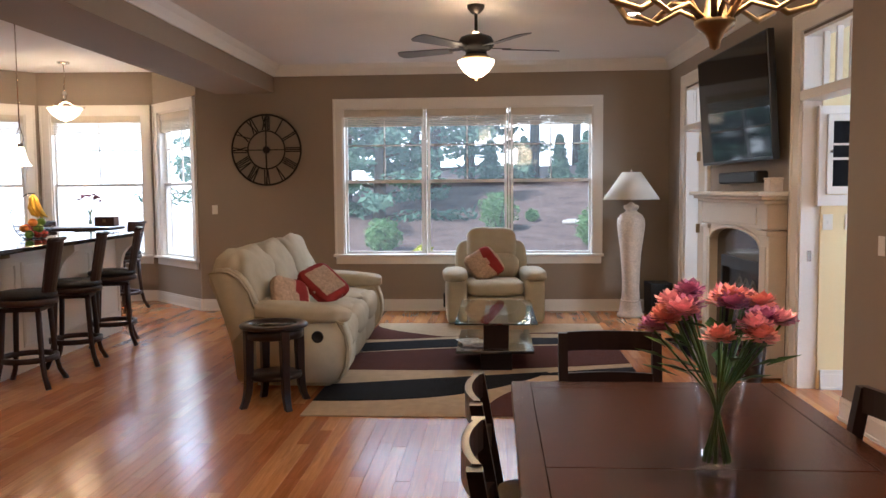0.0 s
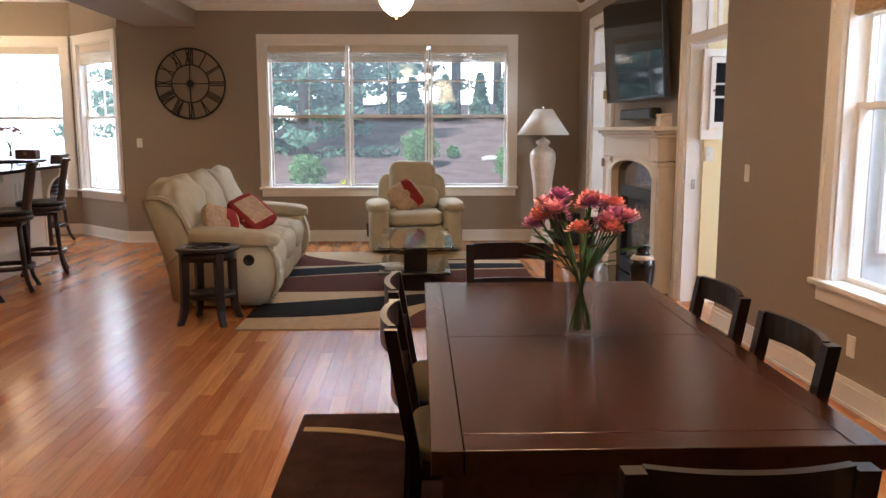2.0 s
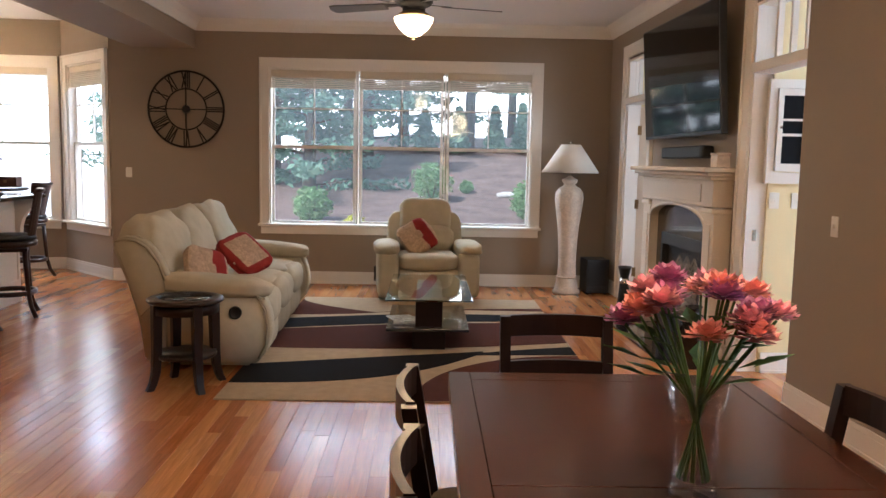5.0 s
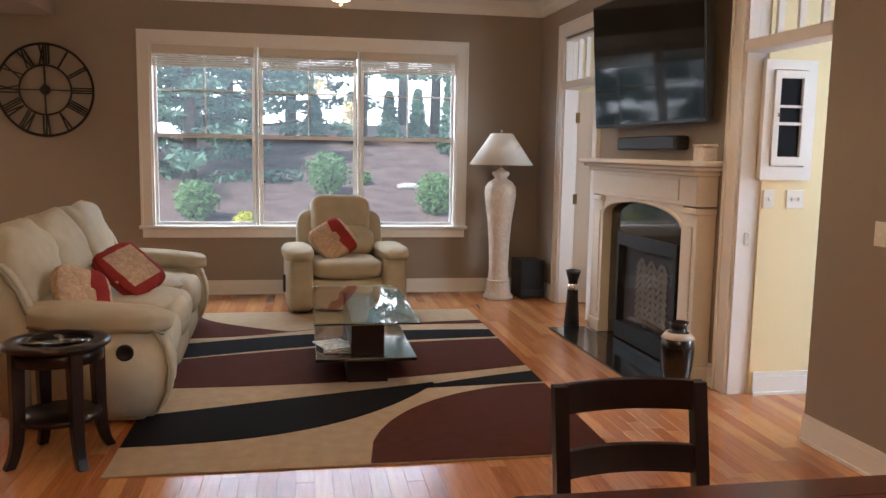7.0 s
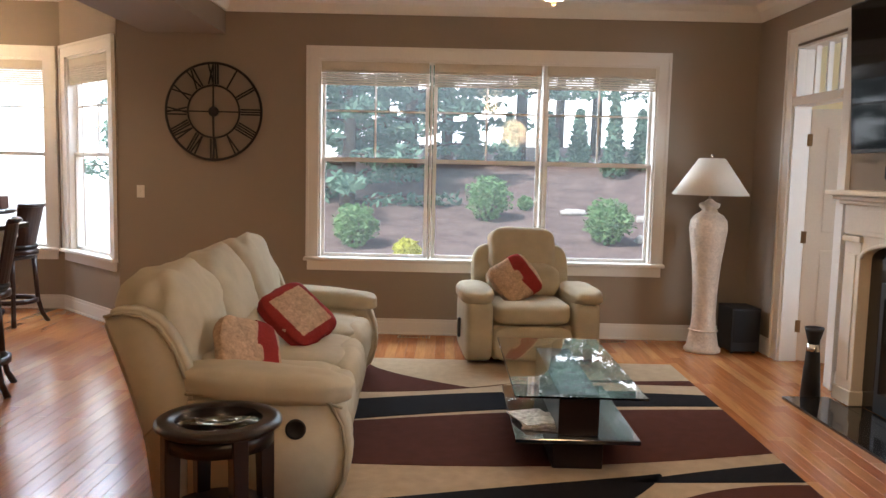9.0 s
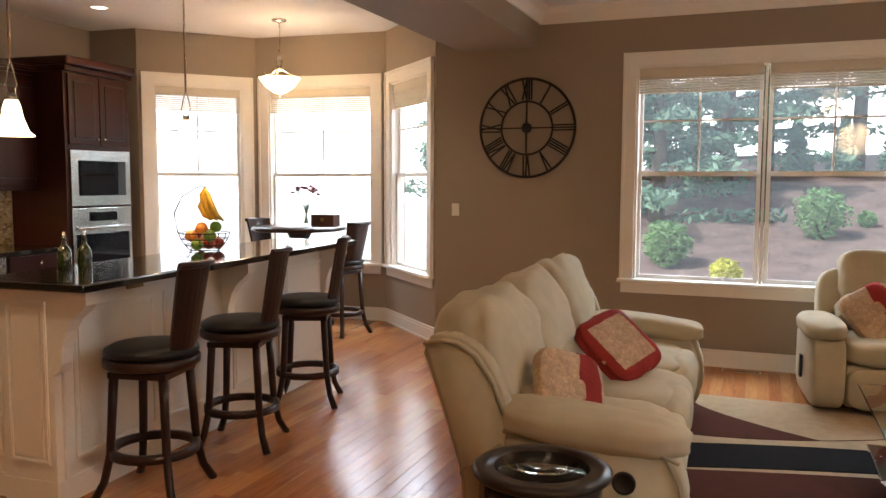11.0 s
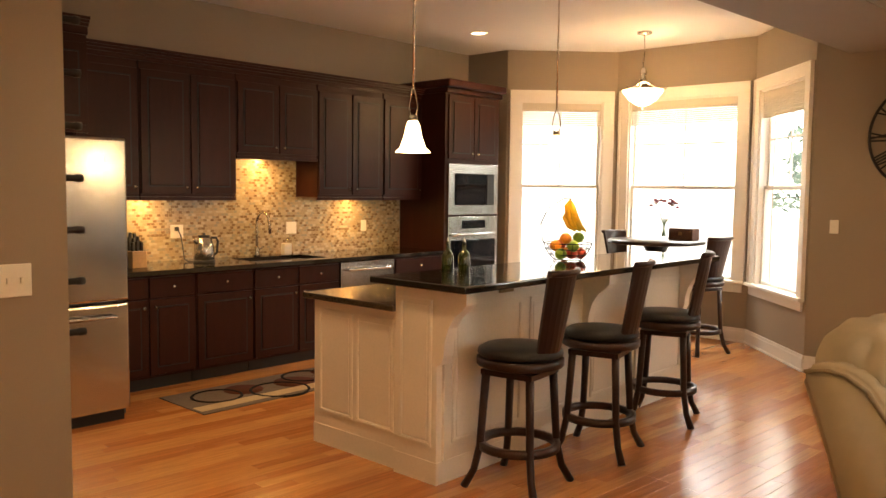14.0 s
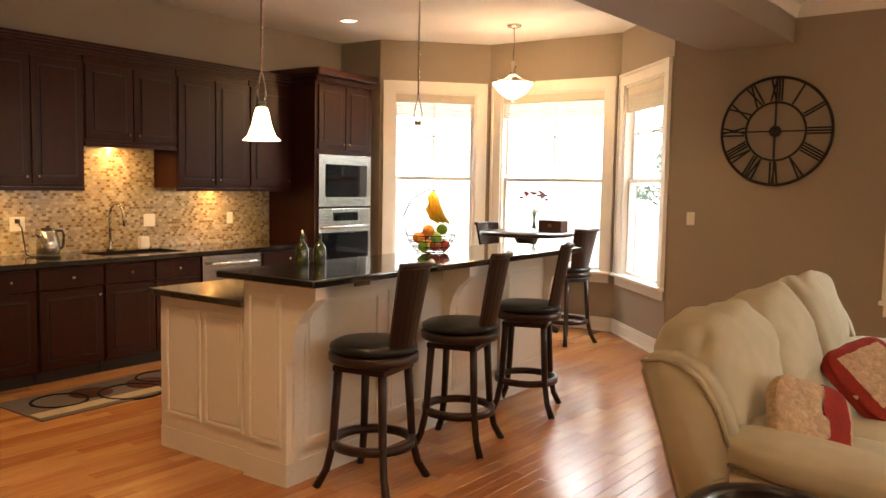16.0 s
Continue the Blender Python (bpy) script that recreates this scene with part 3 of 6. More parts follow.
def build_sofa(m):
    s = thing("sofa", "beige microfibre three-seat reclining sofa with puffy back cushions", "sofa", m)
    # local: x from back (0) to front (0.95), y along the length (0 to 2.62)
    L = 2.62
    part("base", rbox(0.14, 0.88, 0.16, L - 0.16, 0.03, 0.34, 0.04, 3), SUEDE, s)
    side = Matrix(((1, 0, 0, 0), (0, 0, 1, 0), (0, 1, 0, 0), (0, 0, 0, 1)))

    def slab(name, outline, y0, y1, soft, owner):
        bm = prism(outline, y0, y1, m=side)
        bmesh.ops.bevel(bm, geom=bm.edges[:], offset=soft, segments=4, affect="EDGES")
        for f in bm.faces:
            f.smooth = True
        return part(name, bm, SUEDE, owner)

    # the back leans away from the seat above a seam at knee height
    slab("back_shell", [(0.14, 0.05), (0.10, 0.36), (-0.06, 0.86), (0.02, 0.90), (0.12, 0.84), (0.22, 0.40), (0.24, 0.05)], 0.08, L - 0.08, 0.025, s)
    for y0, y1, out in ((0.0, 0.24, 0.0), (L - 0.24, L, L)):
        a = slab("arm", [(0.26, 0.03), (0.86, 0.025), (0.94, 0.08), (0.985, 0.18), (0.995, 0.31), (0.97, 0.43), (0.92, 0.53), (0.26, 0.55)], y0, y1, 0.028, s)
        part("arm_pad", puff(0.60, (y0 + y1) / 2, 0.575, 0.385, 0.15, 0.075, 0.55, m=Matrix.Rotation(radians(4), 4, "Y"), lump=0.07, seed=y0), SUEDE, a)
        part("arm_piping", tube([(0.28, out, 0.555), (0.60, out - 0.012 if out == 0 else out + 0.012, 0.553), (0.86, out, 0.535), (0.955, out, 0.50)], 0.007, 6), SUEDE_DARK, a)
        part("front_piping", tube([(0.90, out, 0.52), (0.955, out, 0.42), (0.972, out, 0.31), (0.96, out, 0.18), (0.91, out, 0.08)], 0.007, 6), SUEDE_DARK, a)
        k0, k1 = (0.004, 0.13) if out == 0 else (L - 0.13, L - 0.004)
        wing = slab("back_wing", [(0.135, 0.05), (0.095, 0.35), (0.02, 0.60), (-0.075, 0.86), (-0.06, 0.905), (0.02, 0.925), (0.10, 0.915), (0.18, 0.865), (0.25, 0.76), (0.295, 0.64), (0.31, 0.50), (0.30, 0.05)], k0, k1, 0.022, s)
        part("wing_piping", tube([(-0.06, out, 0.885), (0.02, out, 0.90), (0.09, out, 0.89), (0.165, out, 0.845), (0.235, out, 0.745), (0.28, out, 0.62)], 0.007, 6), SUEDE_DARK, wing)
        part("seam", tube([(0.10, out, 0.36), (0.17, out, 0.43), (0.27, out, 0.50)], 0.005, 6), SUEDE_DARK, wing)
    w = (L - 0.40) / 3
    for k in range(3):
        yc = 0.20 + w * (k + 0.5)
        part("seat_cushion", puff(0.56, yc, 0.42, 0.32, w / 2 + 0.004, 0.085, 0.42, lump=0.09, seed=k), SUEDE, s)
        part("front_roll", puff(0.85, yc, 0.35, 0.115, w / 2 + 0.004, 0.14, 0.65, lump=0.04, seed=k + 5), SUEDE, s)
        part("footrest_panel", puff(0.87, yc, 0.17, 0.055, w / 2 - 0.005, 0.13, 0.4, seed=k), SUEDE, s)
        yb = 0.12 + (L - 0.24) / 3 * (k + 0.5)
        part("back_cushion", puff(0.105, yb, 0.755, 0.18, (L - 0.24) / 6 + 0.012, 0.30, 0.58, m=Matrix.Rotation(radians(-18), 4, "Y"), lump=0.13, seed=3.7 * k), SUEDE, s)
        part("lumbar_cushion", puff(0.27, yc, 0.55, 0.12, w / 2, 0.13, 0.55, m=Matrix.Rotation(radians(-16), 4, "Y"), lump=0.14, seed=9 + k), SUEDE, s)
    cup = part("recliner_button", lathe([(0.045, 0), (0.045, 0.012), (0.036, 0.014), (0.030, 0.006), (0, 0.006)], 24, m=Matrix.Translation((0.755, 0.003, 0.405)) @ Matrix.Rotation(radians(90), 4, "X")), BLACK, s, "round black release button")
    return s


build_sofa(Matrix.Translation((-1.565, 5.12, 0)) @ Matrix.Rotation(radians(2.2), 4, "Z"))


def build_recliner(m):
    s = thing("recliner_armchair", "beige microfibre recliner armchair before the window", "armchair", m)
    # local: faces -y, x across, back at y = 0.4
    part("base", rbox(-0.32, 0.32, -0.36, 0.36, 0.04, 0.33, 0.03, 3), SUEDE, s)
    part("back_frame", puff(0, 0.30, 0.55, 0.42, 0.10, 0.37, 0.32, m=Matrix.Rotation(radians(-10), 4, "X")), SUEDE, s)
    part("head_cushion", puff(0, 0.27, 0.84, 0.285, 0.14, 0.215, 0.40, m=Matrix.Rotation(radians(-10), 4, "X"), lump=0.05), SUEDE, s)
    part("lumbar_cushion", puff(0, 0.15, 0.61, 0.31, 0.13, 0.15, 0.5, m=Matrix.Rotation(radians(-14), 4, "X"), lump=0.05, seed=4), SUEDE, s)
    part("seat_cushion", puff(0, -0.10, 0.41, 0.325, 0.33, 0.095, 0.42, lump=0.03), SUEDE, s)
    part("footrest", puff(0, -0.38, 0.18, 0.315, 0.05, 0.14, 0.35), SUEDE, s)
    for sx in (-1, 1):
        a = part("arm", puff(sx * 0.43, -0.03, 0.28, 0.115, 0.40, 0.26, 0.3), SUEDE, s)
        part("arm_pad", puff(sx * 0.44, -0.08, 0.545, 0.14, 0.36, 0.075, 0.6, lump=0.05, seed=sx), SUEDE, a)
    part("release_lever", rbox(-0.575, -0.553, -0.14, -0.08, 0.18, 0.34, 0.008), BLACK, s, "black recliner lever")
    return s


build_recliner(Matrix.Translation((0.50, 8.40, 0)) @ Matrix.Rotation(radians(5), 4, "Z"))


def pillow(name, label, m, stripe, spin_seed=0.0):
    p = thing(name, label, "cushion", m)
    body = puff(0, 0, 0, 0.235, 0.235, 0.062, 0.46, n=28, lump=0.07, seed=spin_seed)
    part("cover", body, TANCLOTH, p)
    trim = puff(0, 0, 0, 0.239, 0.239, 0.066, 0.46, n=64, lump=0.07, seed=spin_seed)
    if stripe == "border":
        inner = [v for v in trim.verts if max(abs(v.co.x), abs(v.co.y)) < 0.165]
    else:
        inner = [v for v in trim.verts if v.co.x < 0.02 or v.co.x > 0.19]
    bmesh.ops.delete(trim, geom=inner, context="VERTS")
    part("red_border" if stripe == "border" else "red_panel", trim, REDCLOTH, p)
    return p


def facing(p, n, spin, k=0.86):
    return Matrix.Translation(p) @ Vector(n).to_track_quat("Z", "Y").to_matrix().to_4x4() @ Matrix.Rotation(radians(spin), 4, "Z") @ Matrix.Scale(k, 4)


pillow("throw_pillow", "tan floral throw pillow with red border on the sofa", facing((-1.06, 6.52, 0.65), (0.50, -0.45, 0.72), 20), "border")
pillow("throw_pillow", "tan and red throw pillow against the sofa arm", facing((-1.10, 5.50, 0.64), (0.78, -0.45, 0.50), -20, 0.78), "panel")
pillow("throw_pillow", "tan throw pillow with a dark red stripe on the recliner", facing((0.40, 8.28, 0.66), (0.10, -0.72, 0.50), 30, 0.80), "panel", 3.1)

# coffee table
ct = thing("coffee_table", "glass-topped coffee table with black pedestal and low shelf", "coffee table", Matrix.Translation((0.53, 6.45, 0.012)))
part("glass_top", rbox(-0.34, 0.34, -0.72, 0.72, 0.385, 0.397, 0.004), TABLEGLASS, ct, "clear glass top")
part("shelf", rbox(-0.33, 0.31, -0.72, 0.30, 0.15, 0.175, 0.004), mat("gloss_black_lacquer", (0.015, 0.016, 0.02), 0.05, var=0.05, bump=0.0, coat=1.0, spec=0.9), ct, "glossy black shelf")
part("pedestal", rbox(-0.13, 0.13, -0.66, 0.45, 0.0, 0.149, 0.004), ESPRESSO, ct)
part("column", rbox(-0.105, 0.105, -0.66, 0.42, 0.176, 0.384, 0.004), ESPRESSO, ct)
for k, c in enumerate(((0.35, 0.35, 0.38), (0.6, 0.6, 0.62), (0.75, 0.75, 0.74))):
    solo("magazine", rbox(-0.10, 0.10, -0.13, 0.13, 0, 0.008, 0.002, m=Matrix.Rotation(radians(14 * k - 8), 4, "Z")), mat("magazine_cover", c, 0.25, var=0.5, scale=25), "glossy magazine lying on the coffee table shelf", "magazine", Matrix.Translation((0.36 - 0.02 * k, 5.98 + 0.02 * k, 0.188 + 0.009 * k)), "magazines on the shelf")

# area rug, patterned with wavy bands
RX0, RX1, RY0, RY1 = -0.78, 1.67, 4.44, 8.14
rug = thing("area_rug", "modern tan area rug with wavy brown and black bands", "rug", Matrix.Translation((0, 0, 0)))
part("carpet_base", rbox(RX0, RX1, RY0, RY1, 0.0, 0.010, 0.004), TAN, rug)


def band(name, lo, hi, material, x0=RX0 + 0.004, x1=RX1 - 0.004, z=0.0115, n=36):
    bm = bmesh.new()
    rows = []
    for i in range(n + 1):
        t = i / n
        x = x0 + (x1 - x0) * t
        a, b = max(lo(t), RY0 + 0.004), min(hi(t), RY1 - 0.004)
        if b - a < 0.002:
            b = a + 0.002
        rows.append([bm.verts.new(p) for p in ((x, a, 0.008), (x, b, 0.008), (x, b, z + 0.002), (x, a, z + 0.002))])
    for p, q in zip(rows, rows[1:]):
        for k in range(4):
            bm.faces.new((p[k], p[(k + 1) % 4], q[(k + 1) % 4], q[k]))
    bm.faces.new(rows[0])
    bm.faces.new(rows[-1][::-1])
    bmesh.ops.recalc_face_normals(bm, faces=bm.faces[:])
    return part(name, bm, material, rug)


S = math.sin
band("black_band", lambda t: 4.80 + 0.05 * t + 0.86 * t ** 3, lambda t: 5.28 + 0.12 * S(3 * t) + 0.45 * t * t, BLACKC, x1=0.95)
band("brown_band", lambda t: 5.80 - 0.12 * S(3.1 * t) + 0.30 * t, lambda t: 6.48 + 0.08 * S(3.1 * t) + 0.42 * t, BROWNC)
band("black_band", lambda t: 6.52 + 0.10 * S(3.1 * t) + 0.45 * t, lambda t: 6.95 + 0.14 * S(3.1 * t) + 0.28 * t, BLACKC)
band("brown_crescent", lambda t: 7.14 + 0.35 * t * t, lambda t: 8.0 - 0.9 * t ** 0.6, BROWNC, x1=0.42)
band("brown_stripe", lambda t: 7.50 - 0.02 * t, lambda t: 7.50 + 0.12 * t, BROWNC, x0=0.6)
band("brown_lens", lambda t: RY0, lambda t: 4.44 + 1.20 * (1 - (1 - t) ** 2) ** 0.5, BROWNC, x0=0.44)
band("black_wedge", lambda t: 5.62 + 0.06 * t, lambda t: 5.64 + 0.36 * t - 0.06 * t * t, BLACKC, x0=0.78)

# end table
et = thing("end_table", "round dark wood end table with glass inset top", "end table", Matrix.Translation((-1.03, 4.75, 0)) @ Matrix.Diagonal((1, 1, 0.965, 1)))
part("top_rim", lathe([(0.165, 0.580), (0.165, 0.60), (0.225, 0.60), (0.238, 0.592), (0.238, 0.578), (0.225, 0.568), (0.165, 0.568), (0.165, 0.580)], 48), ESPRESSO, et)
part("top_board", lathe([(0, 0.566), (0.164, 0.566), (0.164, 0.581), (0, 0.581)], 40), CHERRY, et)
part("glass_inset", lathe([(0, 0.583), (0.164, 0.583), (0.164, 0.594), (0, 0.594)], 40), TABLEGLASS, et, "round glass inset")
part("apron", lathe([(0.185, 0.50), (0.205, 0.50), (0.205, 0.567), (0.185, 0.567), (0.185, 0.50)], 40), ESPRESSO, et)
part("shelf", lathe([(0, 0.205), (0.185, 0.205), (0.19, 0.22), (0.185, 0.235), (0, 0.235)], 40), ESPRESSO, et)
for k in range(4):
    turn = Matrix.Rotation(radians(37 + 90 * k), 4, "Z")
    bm = bmesh.new()
    rows = []
    for r, z, h in ((0.185, 0.567, 0.030), (0.188, 0.40, 0.029), (0.190, 0.24, 0.027), (0.198, 0.12, 0.025), (0.215, 0.05, 0.023), (0.238, 0.0, 0.023)):
        rows.append([bm.verts.new(turn @ Vector((r + a * h, b * h, z))) for a, b in ((-1, -1), (1, -1), (1, 1), (-1, 1))])
    for p, q in zip(rows, rows[1:]):
        for c in range(4):
            bm.faces.new((p[c], p[(c + 1) % 4], q[(c + 1) % 4], q[c]))
    bm.faces.new(rows[0])
    bm.faces.new(rows[-1][::-1])
    bmesh.ops.recalc_face_normals(bm, faces=bm.faces[:])
    bmesh.ops.bevel(bm, geom=bm.edges[:], offset=0.003, segments=1, affect="EDGES")
    part("leg", bm, ESPRESSO, et)

# floor lamp
fl = thing("floor_lamp", "tall cream ceramic floor lamp with white conical shade", "floor lamp", Matrix.Translation((2.11, 8.73, 0)))
part("body", lathe([(0.15, 0), (0.157, 0.012), (0.155, 0.03), (0.135, 0.05), (0.125, 0.12), (0.108, 0.2), (0.100, 0.32), (0.105, 0.55), (0.122, 0.78), (0.15, 0.98), (0.162, 1.08), (0.155, 1.15), (0.12, 1.20), (0.075, 1.225), (0.06, 1.25), (0.085, 1.27), (0.088, 1.30), (0.05, 1.315), (0.03, 1.33), (0.02, 1.34)], 40), CERAMIC, fl, "textured cream ceramic body")
part("base_collar", ring(0.118, 0.010, 0.19, 32), CERAMIC, fl)
part("stem", lathe([(0.012, 1.335), (0.012, 1.62), (0, 1.62)], 10), NICKEL, fl)
part("shade", lathe([(0.325, 1.375), (0.11, 1.69), (0.106, 1.69), (0.321, 1.375), (0.325, 1.375)], 48), SHADE, fl, "white fabric shade")
part("finial", lathe([(0.01, 1.69), (0.014, 1.71), (0, 1.73)], 10), NICKEL, fl)
part("spider", tube([(-0.107, 0, 1.685), (0, 0, 1.668), (0.107, 0, 1.685)], 0.004, 6), NICKEL, fl)
sub = thing("subwoofer", "black box subwoofer on the floor in the corner", "speaker", Matrix.Translation((2.44, 8.78, 0)) @ Matrix.Rotation(radians(4), 4, "Z"))
part("cabinet", rbox(-0.13, 0.13, -0.15, 0.15, 0.02, 0.40, 0.006), BLACK, sub)
part("grille", rbox(-0.115, 0.115, -0.158, -0.151, 0.10, 0.385, 0.003), LEATHER, sub)
for sx in (-0.1, 0.1):
    for sy in (-0.11, 0.11):
        part("foot", lathe([(0.015, 0), (0.015, 0.02)], 10, at=(sx, sy, 0)), BLACK, sub)

# fireplace, in the east wall's frame: x = distance from the corner, y < 0 into the room
fp = thing("fireplace_mantel", "cream painted fireplace mantel with arched opening", "fireplace", RT)
F0, F1 = ry(7.24), ry(5.54)
fc = (F0 + F1) / 2
for x in (F0, F1 - 0.20):
    leg = part("pilaster", rbox(x, x + 0.20, -0.14, -0.002, 0.12, 1.12, 0.006), CREAM, fp)
    part("plinth", rbox(x - 0.012, x + 0.212, -0.155, -0.002, 0.02, 0.12, 0.006), CREAM, leg)
    part("panel", rbox(x + 0.045, x + 0.155, -0.148, -0.139, 0.18, 1.04, 0.004), CREAM, leg)
    part("capital", rbox(x - 0.01, x + 0.21, -0.16, -0.002, 1.12, 1.16, 0.008), CREAM, leg)
arch = [(F0 + 0.20, 1.16), (F0 + 0.20, 1.02)]
arch += [(fc + (F1 - F0 - 0.40) / 2 * math.cos(math.pi - math.pi * k / 20), 1.02 + 0.135 * math.sin(math.pi * k / 20)) for k in range(21)]
arch += [(F1 - 0.20, 1.16)]
bm = bmesh.new()
n = len(arch)
XZ = Matrix(((1, 0, 0, 0), (0, 0, 1, 0), (0, 1, 0, 0), (0, 0, 0, 1)))
prism([(x, z) for x, z in arch[1:-1]] + [(F1 - 0.20, 1.17), (F0 + 0.20, 1.17)], -0.13, -0.002, bm, XZ)
part("arch_spandrel", bm, CREAM, fp)
part("arch_moulding", tube([(x, -0.132, z) for x, z in arch[1:-1]], 0.014, 8), CREAM, fp)
part("frieze", rbox(F0 - 0.004, F1 + 0.004, -0.155, -0.002, 1.17, 1.37, 0.006), CREAM, fp)
part("frieze_panel", rbox(F0 + 0.22, F1 - 0.22, -0.163, -0.154, 1.20, 1.34, 0.005), CREAM, fp)
part("bed_moulding", rbox(F0 - 0.03, F1 + 0.03, -0.19, -0.002, 1.37, 1.40, 0.010, 3), CREAM, fp)
part("cornice", rbox(F0 - 0.06, F1 + 0.06, -0.225, -0.002, 1.40, 1.43, 0.012, 3), CREAM, fp)
part("shelf", rbox(F0 - 0.09, F1 + 0.09, -0.26, -0.002, 1.43, 1.465, 0.008), CREAM, fp)
gran = part("granite_surround", boxes((F0 + 0.20, F0 + 0.36, -0.06, -0.002, 0.02, 1.16), (F1 - 0.36, F1 - 0.20, -0.06, -0.002, 0.02, 1.16), (F0 + 0.36, F1 - 0.36, -0.06, -0.002, 0.88, 1.16)), GRANITE, fp, "polished black granite surround")
box_ = part("firebox", boxes((F0 + 0.36, F0 + 0.40, -0.075, -0.005, 0.03, 0.88), (F1 - 0.40, F1 - 0.36, -0.075, -0.005, 0.03, 0.88), (F0 + 0.40, F1 - 0.40, -0.075, -0.005, 0.78, 0.88), (F0 + 0.40, F1 - 0.40, -0.075, -0.005, 0.03, 0.16), (F0 + 0.40, F1 - 0.40, -0.012, -0.006, 0.16, 0.78)), BLACK, fp, "black metal gas firebox")
BRICKW = mat("pale_fire_brick", (0.16, 0.145, 0.125), 0.9, var=0.2)
for k in range(9):
    for q in range(6):
        mm = Matrix.Translation((fc + 0.02 + 0.085 * (q - 2.5), -0.016, 0.22 + 0.055 * k)) @ Matrix.Rotation(radians(45 if q % 2 else -45), 4, "Y")
        part("fire_brick", rbox(-0.055, 0.055, -0.004, 0.004, -0.017, 0.017, 0.002, 1, mm), BRICKW, box_)
part("gas_log", tube([(fc - 0.28, -0.035, 0.20), (fc, -0.04, 0.23), (fc + 0.28, -0.03, 0.20)], 0.022, 8), BARK, box_)
gp = part("glass_front", boxes((F0 + 0.40, F1 - 0.40, -0.070, -0.067, 0.16, 0.78)), PANE, box_)
gp.visible_shadow = False
struct("hearth", rbox(F0 - 0.02, F1 + 0.02, -0.50, -0.17, 0.0, 0.018, 0.003), GRANITE, "polished black granite hearth slab", "hearth", RT)
struct("hearth_inner", boxes((F0 + 0.20, F1 - 0.20, -0.169, -0.062, 0.0, 0.018)), GRANITE, "polished black granite hearth", "hearth", RT)

# television on its swivel mount
tv = thing("television", "large flat black television on a swivel wall mount", "television", RT @ Matrix.Translation((ry(6.37), -0.155, 2.20)) @ Matrix.Rotation(radians(0.8), 4, "Z") @ Matrix.Rotation(radians(4), 4, "X"))
part("cabinet", rbox(-0.86, 0.86, -0.02, 0.035, -0.49, 0.49, 0.006), mat("tv_bezel", (0.03, 0.03, 0.032), 0.35, metal=0.6), tv)
part("screen", rbox(-0.845, 0.845, -0.0235, -0.0205, -0.465, 0.478, 0.001, 1), SCREEN, tv, "glossy dark screen")
part("wall_mount", rbox(-0.2, 0.2, 0.036, 0.135, -0.2, 0.2, 0.01), BLACK, tv)
sb = thing("soundbar", "slim black soundbar fixed above the mantel", "soundbar", RT @ Matrix.Translation((ry(6.42), -0.06, 1.585)))
part("housing", rbox(-0.49, 0.49, -0.045, 0.058, -0.05, 0.05, 0.02, 3), BLACK, sb)
part("grille", rbox(-0.46, 0.46, -0.049, -0.0445, -0.04, 0.04, 0.003), LEATHER, sb)
mb = thing("mantel_box", "small cream keepsake box on the mantel", "box", RT @ Matrix.Translation((ry(5.52), -0.12, 1.466)))
part("body", rbox(-0.06, 0.06, -0.05, 0.05, 0, 0.085, 0.006), CERAMIC, mb)
part("lid", rbox(-0.064, 0.064, -0.054, 0.054, 0.086, 0.105, 0.006), CERAMIC, mb)
tvs = thing("tall_vase", "slender black vase with a silver neck band", "vase", Matrix.Translation((2.42, 7.30, 0)))
part("body", lathe([(0.065, 0), (0.068, 0.01), (0.045, 0.34), (0.040, 0.40), (0.058, 0.47), (0.066, 0.50), (0.055, 0.498), (0.03, 0.40), (0, 0.39)], 28), BLACK, tvs)
part("band", lathe([(0.0435, 0.33), (0.046, 0.335), (0.0435, 0.385), (0.041, 0.385)], 28), NICKEL, tvs)
v2 = thing("floor_vase", "rounded black floor vase with a pale shoulder band", "vase", Matrix.Translation((2.46, 5.40, 0)))
part("body", lathe([(0.07, 0), (0.075, 0.01), (0.098, 0.18), (0.106, 0.29), (0.10, 0.35), (0.072, 0.385), (0.052, 0.40), (0.05, 0.43), (0.064, 0.455), (0.05, 0.452), (0.04, 0.40), (0, 0.39)], 32), mat("gloss_black_ceramic", (0.012, 0.011, 0.011), 0.15, var=0.2), v2)
part("shoulder_band", lathe([(0.1015, 0.352), (0.104, 0.353), (0.076, 0.390), (0.072, 0.388)], 32), CERAMIC, v2, "pale glazed band")

